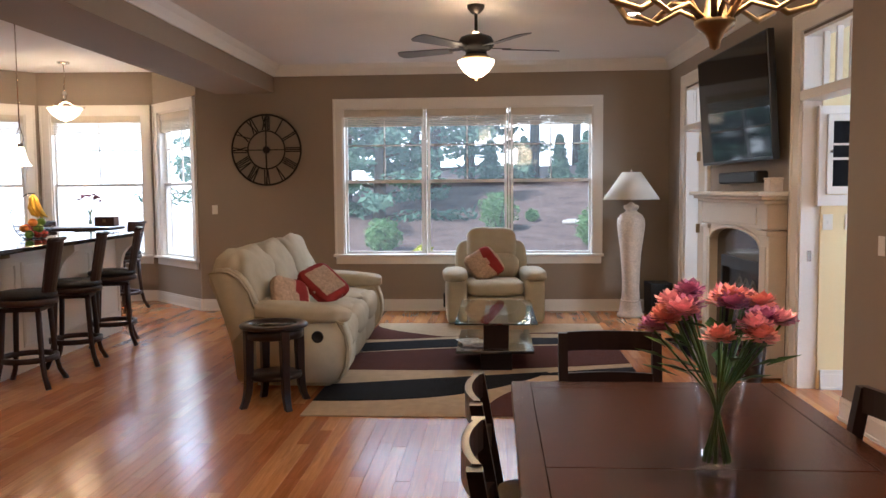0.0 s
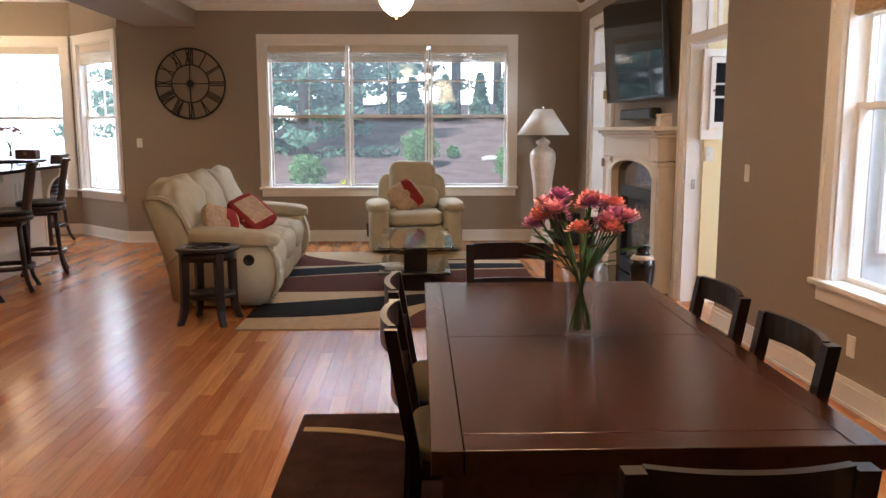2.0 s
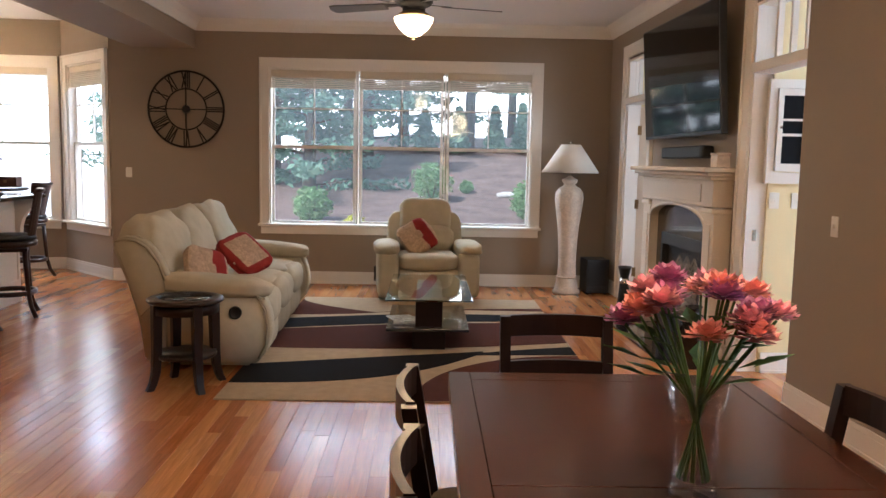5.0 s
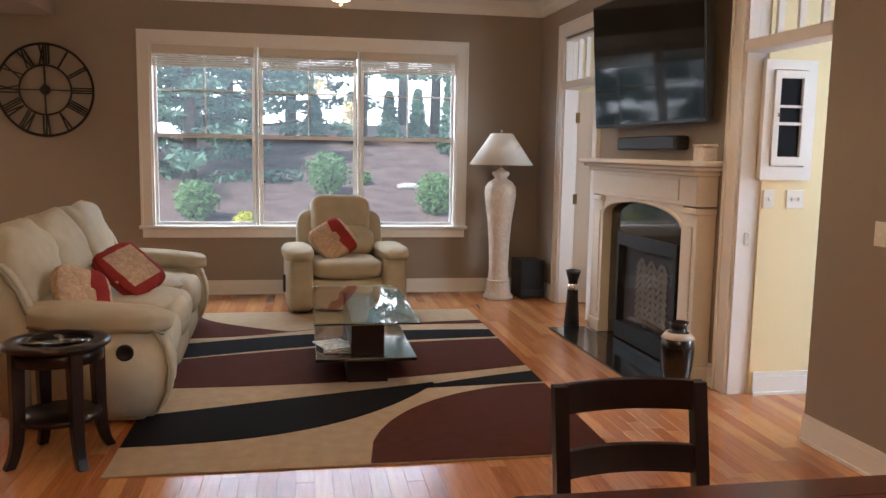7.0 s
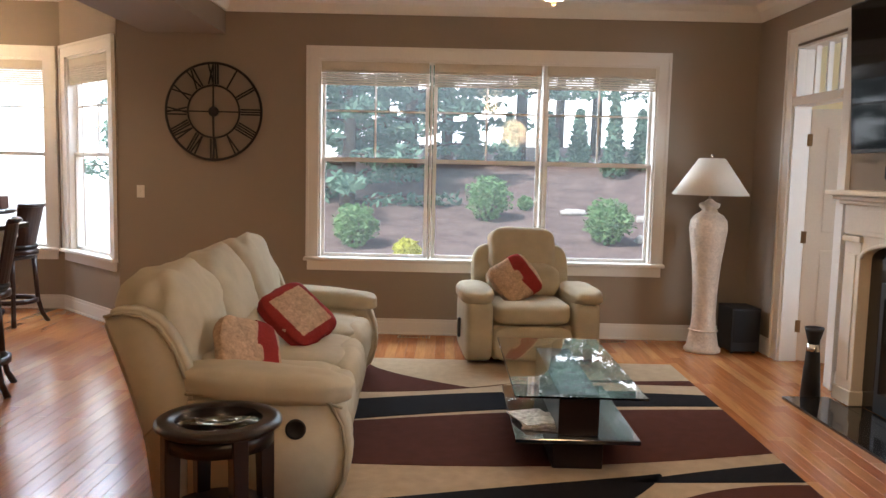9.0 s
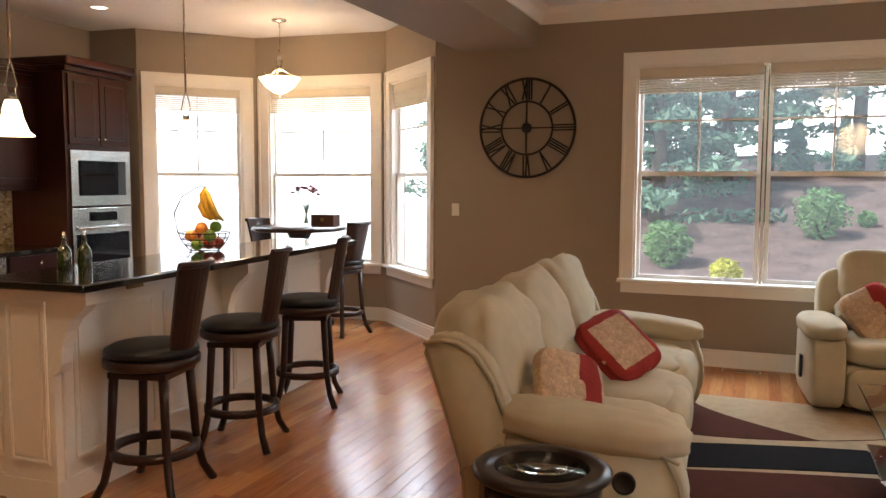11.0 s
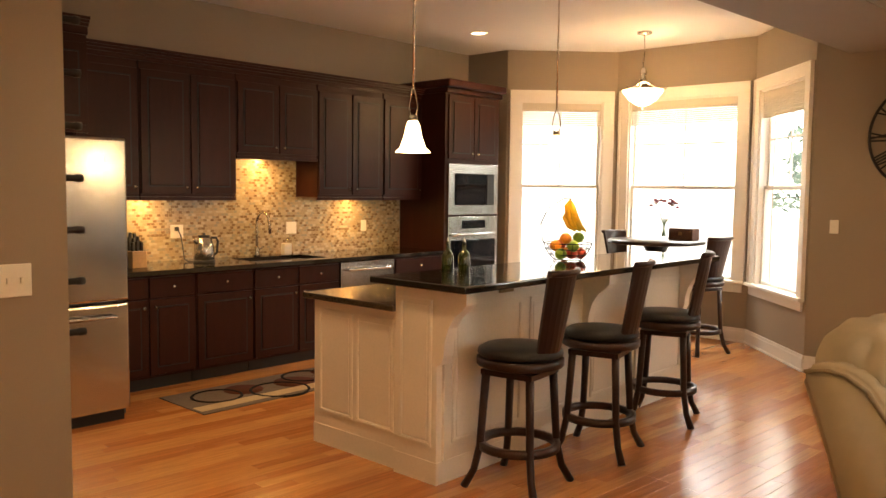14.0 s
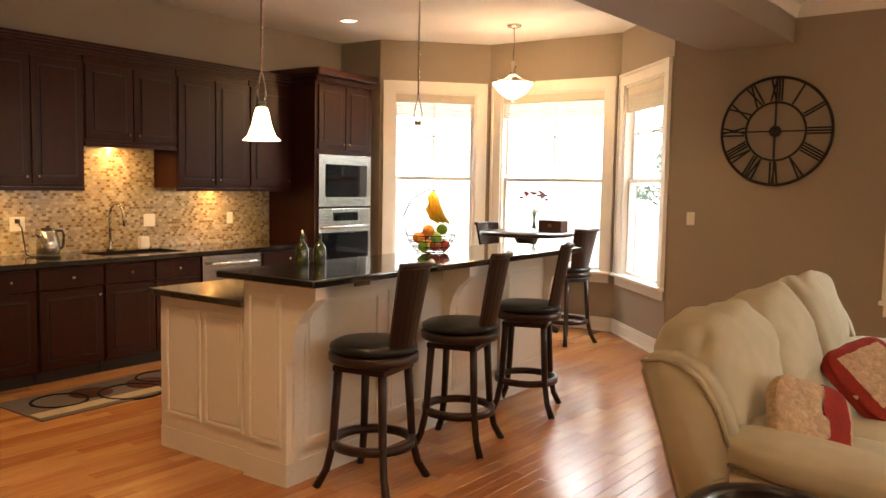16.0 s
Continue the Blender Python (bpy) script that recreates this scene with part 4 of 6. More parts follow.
# wall clock with roman numerals
ck = thing("wall_clock", "large open iron wall clock with roman numerals", "clock", Matrix.Translation((-2.315, 9.12, 2.02)) @ Matrix.Rotation(radians(90), 4, "X"))
part("outer_ring", ring(0.435, 0.012, 0, 64), IRON, ck)
part("inner_ring", ring(0.235, 0.009, 0, 48), IRON, ck)
part("hub", lathe([(0.045, -0.012), (0.045, 0.012), (0.02, 0.025), (0, 0.025)], 24), IRON, ck)
part("crossbar", boxes((-0.43, 0.43, -0.006, 0.006, -0.004, 0.004), (-0.006, 0.006, -0.43, 0.43, -0.0035, 0.0035)), IRON, ck)
for k, txt in enumerate(("XII", "I", "II", "III", "IIII", "V", "VI", "VII", "VIII", "IX", "X", "XI")):
    bm = bmesh.new()
    mm = Matrix.Rotation(radians(-30 * k), 4, "Z")
    wds = [{"I": 0.022, "V": 0.055, "X": 0.060}[c] for c in txt]
    x = -sum(wds) / 2
    for c, w in zip(txt, wds):
        xc = x + w / 2
        segs = {"I": [(0, 0)], "V": [(-0.02, 0.0), (0.02, 0.0)], "X": [(-0.022, 0.022), (0.022, -0.022)]}[c]
        for top, bot in segs:
            r0, r1 = 0.245, 0.425
            a, b = Vector((xc + bot, r0, 0)), Vector((xc + top, r1, 0))
            h = 0.007
            prism([(a.x - h, a.y), (a.x + h, a.y), (b.x + h, b.y), (b.x - h, b.y)], -0.005, 0.005, bm, mm)
        x += w
    part("numeral", bm, IRON, ck)
part("minute_hand", prism([(-0.008, -0.05), (0.008, -0.05), (0.004, 0.33), (-0.004, 0.33)], 0.012, 0.016), IRON, ck)
part("hour_hand", prism([(-0.010, 0.05), (0.010, 0.05), (0.006, -0.22), (-0.006, -0.22)], 0.017, 0.021), IRON, ck)

# ceiling fan with light
fan = thing("ceiling_fan", "dark five-blade ceiling fan with lit bowl light", "ceiling fan", Matrix.Translation((0.37, 6.15, 0)))
part("canopy", lathe([(0.0, H), (0.075, H), (0.07, H - 0.03), (0.035, H - 0.07), (0.0, H - 0.07)], 28), IRON, fan)
part("downrod", lathe([(0.014, H - 0.250), (0.014, H - 0.06)], 12), IRON, fan)
part("motor_housing", lathe([(0.03, H - 0.220), (0.06, H - 0.240), (0.13, H - 0.265), (0.15, H - 0.300), (0.15, H - 0.340), (0.12, H - 0.370), (0.09, H - 0.380), (0.09, H - 0.410), (0, H - 0.410)], 36), IRON, fan)
part("light_fitter", lathe([(0.085, H - 0.410), (0.12, H - 0.430), (0.12, H - 0.450), (0, H - 0.450)], 32), BRONZE, fan)
part("glass_bowl", lathe([(0.155, H - 0.460), (0.15, H - 0.490), (0.11, H - 0.550), (0.05, H - 0.595), (0.0, H - 0.605)], 36), LAMPGLOW, fan, "lit frosted glass bowl")
part("finial", lathe([(0.012, H - 0.625), (0.012, H - 0.600), (0, H - 0.600)], 12), BRONZE, fan)
BLADE = mat("walnut_fan_blade", (0.055, 0.05, 0.05), 0.4, var=0.2)
for k in range(5):
    mm = Matrix.Rotation(radians(72 * k + 15), 4, "Z") @ Matrix.Translation((0, 0, H - 0.360)) @ Matrix.Rotation(radians(11), 4, "X")
    bl = part("blade", prism([(0.24, -0.055), (0.68, -0.075), (0.72, -0.06), (0.735, 0), (0.72, 0.06), (0.68, 0.075), (0.24, 0.055)], -0.004, 0.004, m=mm), BLADE, fan)
    part("blade_iron", prism([(0.10, -0.02), (0.30, -0.035), (0.30, 0.035), (0.10, 0.02)], 0.0045, 0.010, m=mm), IRON, bl)
bulb("fan_light", (0.37, 6.15, H - 0.670), 14, WARM, 0.1)
bulb("fan_uplight", (0.37, 6.15, H - 0.19), 7, WARM, 0.03)

# ---- dining area ----
TZ = 0.735
dt = thing("dining_table", "large dark wood dining table with a centre seam", "dining table", Matrix.Translation((1.105, 1.435, 0)))
TL, TWD = 0.99, 0.518
part("top_leaf", rbox(-TWD + 0.075, TWD - 0.075, -TL + 0.10, -0.001, TZ - 0.035, TZ, 0.002), TABLEWOOD, dt)
part("top_leaf", rbox(-TWD + 0.075, TWD - 0.075, 0.001, TL - 0.10, TZ - 0.035, TZ, 0.002), TABLEWOOD, dt)
for sx in (-1, 1):
    part("border_board", rbox(sx * (TWD - 0.074) if sx > 0 else -TWD, TWD if sx > 0 else -TWD + 0.074, -TL, TL, TZ - 0.06, TZ, 0.003), TABLEWOOD, dt)
    part("end_board", rbox(-TWD + 0.075, TWD - 0.075, sx * TL if sx < 0 else TL - 0.099, -TL + 0.099 if sx < 0 else TL, TZ - 0.06, TZ, 0.003), TABLEWOOD, dt)
    part("apron", boxes((-TWD + 0.03, TWD - 0.03, sx * (TL - 0.04) - 0.012, sx * (TL - 0.04) + 0.012, TZ - 0.15, TZ - 0.061)), TABLEWOOD, dt)
    part("side_apron", boxes((sx * (TWD - 0.04) - 0.012, sx * (TWD - 0.04) + 0.012, -TL + 0.055, TL - 0.055, TZ - 0.15, TZ - 0.061)), TABLEWOOD, dt)
    for sy in (-1, 1):
        part("leg", rbox(sx * (TWD - 0.08) - 0.045, sx * (TWD - 0.08) + 0.045, sy * (TL - 0.09) - 0.045, sy * (TL - 0.09) + 0.045, 0, TZ - 0.061, 0.005), TABLEWOOD, dt)


def build_chair(m):
    """A dining chair that faces local +y; its back stands at y = -0.22."""
    c = thing("dining_chair", "dark-stained wooden dining chair with open curved back and tan seat", "chair", m, "chairs round the dining table")
    part("seat", puff(0, 0, 0.455, 0.215, 0.215, 0.03, 0.35, n=12), SEATCLOTH, c, "tan cloth seat")
    part("seat_frame", boxes((-0.21, 0.21, -0.21, -0.18, 0.38, 0.43), (-0.21, 0.21, 0.18, 0.21, 0.38, 0.43), (-0.21, -0.18, -0.18, 0.18, 0.38, 0.43), (0.18, 0.21, -0.18, 0.18, 0.38, 0.43)), ESPRESSO, c)
    for sx in (-1, 1):
        part("leg", rbox(sx * 0.195 - 0.02, sx * 0.195 + 0.02, 0.175, 0.215, 0, 0.38, 0.003), ESPRESSO, c)
        bm = bmesh.new()
        for (y0, z0), (y1, z1) in (((-0.23, 0.0), (-0.20, 0.42)), ((-0.20, 0.42), (-0.275, 0.855))):
            prism([(y0 - 0.018, z0), (y0 + 0.02, z0), (y1 + 0.02, z1), (y1 - 0.018, z1)], sx * 0.205 - 0.02, sx * 0.205 + 0.02, bm, Matrix(((0, 0, 1, 0), (1, 0, 0, 0), (0, 1, 0, 0), (0, 0, 0, 1))))
        part("back_post", bm, ESPRESSO, c)
    for name, z0, z1 in (("crest_rail", 0.775, 0.86), ("lower_rail", 0.60, 0.68)):
        bm = bmesh.new()
        for k in range(8):
            xa, xb = -0.186 + 0.0465 * k, -0.186 + 0.0465 * (k + 1)

            def bow(x):
                return -0.035 * (1 - (x / 0.19) ** 2)
            ya = -0.20 - 0.075 * ((z0 + z1) / 2 - 0.42) / 0.435
            prism([(xa, ya + bow(xa) - 0.011), (xb, ya + bow(xb) - 0.011), (xb, ya + bow(xb) + 0.011), (xa, ya + bow(xa) + 0.011)], z0, z1, bm)
        bmesh.ops.remove_doubles(bm, verts=bm.verts[:], dist=1e-4)
        part(name, bm, ESPRESSO, c)
    return c


def chair_at(x, y, deg):
    return Matrix.Translation((x, y, 0)) @ Matrix.Rotation(radians(deg), 4, "Z")


ch = build_chair(chair_at(1.03, 2.57, 180))
for x, y, deg in ((1.43, 1.68, 90), (1.42, 1.06, 90), (0.74, 1.84, -90), (0.75, 1.28, -90), (1.14, 0.34, 0)):
    copy_thing(ch, chair_at(x, y, deg))

mat_rug = thing("accent_rug", "small dark red patterned rug beside the dining table", "rug", Matrix.Translation((0, 0, 0)))
part("carpet_base", rbox(-0.03, 1.9, -0.6, 2.68, 0.0, 0.008, 0.003), REDC, mat_rug)
bm = bmesh.new()


def arc_y(x):
    return 2.44 - 0.04 * x - 0.50 * x * x


edge = [(i / 24, arc_y(i / 24)) for i in range(25)]
prism(edge + [(x, y + 0.055) for x, y in reversed(edge)], 0.006, 0.011, bm)
part("gold_arc", bm, GOLDC, mat_rug)

# ---- kitchen: frame with x along the west wall and y < 0 into the room ----
standing = set(scene.objects)
KW = Matrix.Translation((-7.17, 0, 0)) @ Matrix.Rotation(radians(90), 4, "Z")


def raised_door(parent, name, x0, x1, z0, z1, y, knob=None, material=CHERRY):
    d = part(name, rbox(x0, x1, y - 0.02, y, z0, z1, 0.003), material, parent)
    f = min(0.055, (x1 - x0) * 0.2, (z1 - z0) * 0.25)
    if z1 - z0 > 0.25:
        # flat black sheet paints the shade of a recess round the panel
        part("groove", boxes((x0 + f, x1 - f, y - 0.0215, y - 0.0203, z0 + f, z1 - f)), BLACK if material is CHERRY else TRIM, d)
        part("raised_panel", rbox(x0 + f + 0.012, x1 - f - 0.012, y - 0.029, y - 0.0216, z0 + f + 0.012, z1 - f - 0.012, 0.007, 2), material, d)
    if knob:
        part("knob", lathe([(0.005, 0), (0.005, 0.012), (0.014, 0.018), (0.013, 0.026), (0, 0.029)], 14, m=Matrix.Translation((knob[0], y - 0.02, knob[1])) @ Matrix.Rotation(radians(90), 4, "X")), NICKEL, d, "round nickel knob")
    return d


def upper(x0, x1, z0, z1, doors, depth=0.33, top=2.62, label="dark cherry wall cabinet with raised-panel doors"):
    c = thing("wall_cabinet", label, "cabinet", KW, "kitchen wall cabinets")
    part("body", boxes((x0, x1, -depth, -0.001, z0, z1)), CHERRY, c)
    w = (x1 - x0) / doors
    for k in range(doors):
        a, b = x0 + w * k + 0.006, x0 + w * (k + 1) - 0.006
        kx = b - 0.04 if (k % 2 == 0 and doors > 1) or doors == 1 else a + 0.04
        raised_door(c, "door", a, b, z0 + 0.025, z1 - 0.06, -depth - 0.001, (kx, z0 + 0.075))
    part("crown", boxes((x0 - 0.005, x1 + 0.005, -depth - 0.06, -0.001, top - 0.022, top), (x0 - 0.005, x1 + 0.005, -depth - 0.046, -0.001, top - 0.042, top - 0.022), (x0 - 0.005, x1 + 0.005, -depth - 0.03, -0.001, top - 0.065, top - 0.042)), CHERRY, c)
    part("crown_cove", boxes((x0 - 0.005, x1 + 0.005, -depth - 0.012, -0.001, z1, top - 0.065)), CHERRY, c)
    part("light_rail", boxes((x0, x1, -depth - 0.012, -depth + 0.015, z0 - 0.03, z0 - 0.001)), CHERRY, c)
    return c


upper(4.44, 4.93, 1.47, 2.52, 1)
upper(4.94, 5.80, 1.47, 2.52, 2)
upper(5.81, 6.68, 1.83, 2.52, 2, label="short dark cherry cabinet over the sink")
upper(6.69, 7.52, 1.47, 2.52, 2)
upper(7.53, 8.08, 1.47, 2.52, 1)
upper(3.42, 4.42, 1.95, 2.60, 2, 0.62, 2.72, "deep dark cherry cabinet over the refrigerator")


def lower(x0, x1, cols, group="kitchen base cabinets"):
    c = thing("base_cabinet", "dark cherry base cabinet with drawer fronts and doors", "cabinet", KW, group)
    part("body", boxes((x0, x1, -0.645, -0.001, 0.10, 0.882)), CHERRY, c)
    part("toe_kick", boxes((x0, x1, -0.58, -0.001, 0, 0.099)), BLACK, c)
    w = (x1 - x0) / cols
    for k in range(cols):
        a, b = x0 + w * k + 0.006, x0 + w * (k + 1) - 0.006
        raised_door(c, "drawer_front", a, b, 0.715, 0.865, -0.646, ((a + b) / 2, 0.79))
        raised_door(c, "door", a, b, 0.12, 0.70, -0.646, (b - 0.04 if k % 2 == 0 else a + 0.04, 0.64))
    return c


lower(4.44, 5.22, 2)
lower(5.23, 5.75, 1)
lower(5.76, 6.68, 2)
lower(7.40, 8.08, 1)
dw = thing("dishwasher", "stainless steel dishwasher under the counter", "dishwasher", KW)
part("door_panel", rbox(6.70, 7.38, -0.665, -0.05, 0.11, 0.875, 0.006), STEEL, dw)
part("handle", tube([(6.76, -0.69, 0.80), (6.80, -0.71, 0.80), (7.28, -0.71, 0.80), (7.32, -0.69, 0.80)], 0.013, 10), STEEL, dw)
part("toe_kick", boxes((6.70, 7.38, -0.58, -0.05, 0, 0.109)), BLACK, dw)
wt = thing("countertop", "polished black granite counter with an undermount sink", "countertop", KW)
part("slab", boxes((4.42, 5.86, -0.70, -0.001, 0.885, 0.92), (6.62, 8.08, -0.70, -0.001, 0.885, 0.92), (5.86, 6.62, -0.70, -0.57, 0.885, 0.92), (5.86, 6.62, -0.15, -0.001, 0.885, 0.92)), GRANITE, wt)
part("sink_basin", boxes((5.85, 6.63, -0.58, -0.565, 0.70, 0.884), (5.85, 6.63, -0.155, -0.14, 0.70, 0.884), (5.85, 5.865, -0.565, -0.155, 0.70, 0.884), (6.615, 6.63, -0.565, -0.155, 0.70, 0.884), (5.865, 6.615, -0.565, -0.155, 0.70, 0.71)), STEEL, wt, "white and steel sink bowl")
struct("backsplash", boxes((4.42, 8.08, -0.012, -0.001, 0.921, 1.469), (5.81, 6.68, -0.012, -0.001, 1.47, 1.83)), MOSAIC, "tan glass mosaic tile backsplash", "backsplash", KW)
fa = thing("faucet", "brushed nickel gooseneck kitchen faucet", "faucet", KW @ Matrix.Translation((6.17, -0.10, 0.92)))
part("spout", tube([(0, 0, 0), (0, 0, 0.25)] + [(0, -0.10 + 0.10 * math.cos(a), 0.30 + 0.11 * math.sin(a)) for a in [math.pi * k / 10 for k in range(11)]] + [(0, -0.205, 0.22)], 0.012, 10), NICKEL, fa)
part("base", lathe([(0.028, 0), (0.028, 0.02), (0.018, 0.05), (0.018, 0.09), (0, 0.09)], 18), NICKEL, fa)
part("lever", tube([(0.018, 0, 0.06), (0.07, 0, 0.09)], 0.007, 8), NICKEL, fa)
ke = thing("kettle", "stainless electric kettle with black handle on its base", "kettle", KW @ Matrix.Translation((5.50, -0.32, 0.921)))
part("base", lathe([(0.09, 0), (0.09, 0.018), (0.08, 0.022), (0, 0.022)], 28), BLACK, ke)
part("body", lathe([(0.08, 0.024), (0.085, 0.03), (0.082, 0.12), (0.062, 0.20), (0.05, 0.215), (0, 0.215)], 30), STEEL, ke)
part("lid", lathe([(0.05, 0.2155), (0.048, 0.228), (0.012, 0.232), (0.012, 0.245), (0, 0.247)], 22), BLACK, ke)
part("handle", tube([(0.06, -0.01, 0.205), (0.11, -0.01, 0.205), (0.125, -0.01, 0.17), (0.115, -0.01, 0.08), (0.09, -0.01, 0.06)], 0.011, 8), BLACK, ke)
part("spout", tube([(-0.066, 0, 0.165), (-0.098, 0, 0.20)], [0.018, 0.009], 10), STEEL, ke)
cord = thing("power_cord", "black kettle power cord plugged into the backsplash outlet", "cord", KW)
part("plug", rbox(5.395, 5.425, -0.055, -0.023, 1.175, 1.21, 0.006), BLACK, cord)
part("cable", tube([(5.41, -0.055, 1.185), (5.42, -0.085, 1.14), (5.43, -0.10, 1.02), (5.42, -0.14, 0.94), (5.41, -0.22, 0.926), (5.44, -0.29, 0.926)], 0.005, 6), BLACK, cord)
kb = thing("knife_block", "pale wood knife block full of black-handled knives", "knife block", KW @ Matrix.Translation((4.87, -0.36, 0.921)))
part("block", rbox(-0.06, 0.06, -0.09, 0.09, 0, 0.13, 0.006), mat("pale_beech", (0.45, 0.29, 0.15), 0.5, var=0.15), kb)
for k in range(9):
    part("knife_handle", rbox(-0.05 + 0.035 * (k % 3), -0.03 + 0.035 * (k % 3), -0.07 + 0.055 * (k // 3), -0.045 + 0.055 * (k // 3), 0.131, 0.20 + 0.03 * (k // 3) + 0.01 * (k % 2), 0.006), BLACK, kb)
so = thing("soap_dispenser", "white ceramic soap dispenser with a pump beside the sink", "soap dispenser", KW @ Matrix.Translation((6.50, -0.10, 0.921)))
part("bottle", rbox(-0.045, 0.045, -0.03, 0.03, 0, 0.11, 0.012), PLATE, so)
part("pump", tube([(0, 0, 0.111), (0, 0, 0.15), (0, -0.04, 0.15)], 0.006, 8), NICKEL, so)


def wallplate(name, label, m, w=0.072, h=0.115, kind_="switch", toggles=1):
    p = thing(name, label, kind_, m)
    part("plate", rbox(-w / 2, w / 2, -0.007, 0, -h / 2, h / 2, 0.003), PLATE, p)
    for k in range(toggles):
        x = (k - (toggles - 1) / 2) * 0.046
        if kind_ == "switch":
            part("toggle", rbox(x - 0.005, x + 0.005, -0.017, -0.007, -0.011, 0.011, 0.002), PLATE, p)
        else:
            part("socket", rbox(x - 0.017, x + 0.017, -0.009, -0.007, 0.006, 0.036, 0.001), TRIM, p)
            part("socket", rbox(x - 0.017, x + 0.017, -0.009, -0.007, -0.036, -0.006, 0.001), TRIM, p)
    return p


for x, w in ((5.42, 0.12), (6.62, 0.12), (7.55, 0.072)):
    wallplate("outlet_plate", "cream double outlet on the tiled backsplash", KW @ Matrix.Translation((x, -0.013, 1.17)), w, 0.115, "outlet", 2 if w > 0.1 else 1)
wallplate("switch_plate", "white double switch on the partition wall", Matrix.Translation((-3.899, 2.99, 1.21)) @ Matrix.Rotation(radians(90), 4, "Z"), 0.118, 0.118, "switch", 2)

# tall oven cabinet
tw = thing("oven_cabinet", "tall dark cherry cabinet housing oven and microwave", "cabinet", KW)
part("body", boxes((8.10, 8.99, -0.66, -0.001, 0.10, 2.60)), CHERRY, tw)
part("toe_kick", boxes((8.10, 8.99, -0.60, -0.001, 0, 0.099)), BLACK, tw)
part("crown", rbox(8.07, 9.03, -0.74, -0.001, 2.62, 2.70, 0.02, 3), CHERRY, tw)
part("crown_cove", rbox(8.085, 9.01, -0.70, -0.001, 2.56, 2.619, 0.015, 2), CHERRY, tw)
raised_door(tw, "door", 8.14, 8.54, 1.88, 2.54, -0.661, (8.50, 1.94))
raised_door(tw, "door", 8.55, 8.95, 1.88, 2.54, -0.661, (8.59, 1.94))
raised_door(tw, "drawer_front", 8.14, 8.95, 0.13, 0.42, -0.661, (8.545, 0.30))
mw = thing("microwave", "built-in stainless microwave with black window", "microwave", KW)
part("trim_frame", rbox(8.14, 8.96, -0.685, -0.661, 1.29, 1.83, 0.004), STEEL, mw)
part("door_window", rbox(8.24, 8.74, -0.697, -0.686, 1.39, 1.73, 0.01), SCREEN, mw)
part("top_bezel", boxes((8.21, 8.88, -0.691, -0.6855, 1.735, 1.775)), STEEL, mw)
part("bottom_bezel", boxes((8.21, 8.88, -0.691, -0.6855, 1.345, 1.385)), STEEL, mw)
part("control_panel", rbox(8.76, 8.88, -0.696, -0.686, 1.39, 1.73, 0.004), BLACK, mw)
ov = thing("wall_oven", "built-in stainless wall oven with glass door", "oven", KW)
part("frame", rbox(8.14, 8.96, -0.685, -0.661, 0.46, 1.27, 0.004), STEEL, ov)
part("control_panel", rbox(8.36, 8.74, -0.692, -0.686, 1.14, 1.23, 0.004), SCREEN, ov, "dark digital display")
part("door_glass", rbox(8.19, 8.91, -0.698, -0.686, 0.52, 1.02, 0.012), SCREEN, ov)
part("handle", tube([(8.19, -0.70, 1.07), (8.24, -0.725, 1.08), (8.86, -0.725, 1.08), (8.91, -0.70, 1.07)], 0.013, 10), STEEL, ov)

# refrigerator
rf = thing("refrigerator", "stainless steel refrigerator with bottom freezer drawer", "refrigerator", KW)
part("body", boxes((3.46, 4.39, -1.18, -0.05, 0.03, 1.86)), mat("fridge_grey", (0.10, 0.10, 0.105), 0.5), rf)
part("door", rbox(3.46, 4.39, -1.26, -1.185, 0.80, 1.86, 0.02, 3), STEEL, rf)
part("freezer_drawer", rbox(3.46, 4.39, -1.26, -1.185, 0.08, 0.79, 0.02, 3), STEEL, rf)
part("drawer_handle", tube([(3.55, -1.265, 0.70), (3.58, -1.31, 0.71), (4.27, -1.31, 0.71), (4.30, -1.265, 0.70)], 0.012, 10), STEEL, rf)
part("door_handle", tube([(3.55, -1.265, 0.9), (3.55, -1.31, 0.94), (3.55, -1.31, 1.6), (3.55, -1.265, 1.64)], 0.012, 10), STEEL, rf)
part("badge", rbox(4.24, 4.33, -1.264, -1.261, 1.70, 1.74, 0.001, 1), NICKEL, rf)
part("grille", boxes((3.48, 4.37, -1.2, -1.1, 0.0, 0.079)), BLACK, rf)
# wine rack behind the partition
wr = thing("wine_rack", "dark wall wine rack with bottles lying in it", "wine rack", Matrix.Translation((-4.09, 3.13, 0)))
part("back_plate", boxes((-0.02, 0.045, -0.20, -0.03, 0.9, 2.35)), IRON, wr)
for k in range(7):
    part("bottle", lathe([(0.0, -0.16), (0.036, -0.16), (0.038, 0.02), (0.03, 0.06), (0.014, 0.09), (0.014, 0.16), (0.017, 0.165), (0.017, 0.19), (0, 0.19)], 14, m=Matrix.Translation((-0.07, 0.03, 0.95 + 0.21 * k)) @ Matrix.Rotation(radians(-90), 4, "X")), LEATHER, wr, "dark wine bottle")
cv = thing("canvas_picture", "unframed night street canvas on the partition wall", "picture", Matrix.Translation((-3.899, 2.63, 1.76)) @ Matrix.Rotation(radians(90), 4, "Z"))
part("canvas", rbox(-0.30, 0.30, -0.035, 0, -0.25, 0.25, 0.003), mat("night_blue_paint", (0.015, 0.022, 0.075), 0.6, var=0.4), cv)
part("street_band", rbox(-0.298, 0.298, -0.0365, -0.0352, -0.248, -0.13, 0.0004, 1), mat("dark_maroon_paint", (0.06, 0.016, 0.012), 0.6), cv)
GOLDP = mat("lit_facade_paint", (0.55, 0.30, 0.12), 0.6, var=0.6, scale=40)
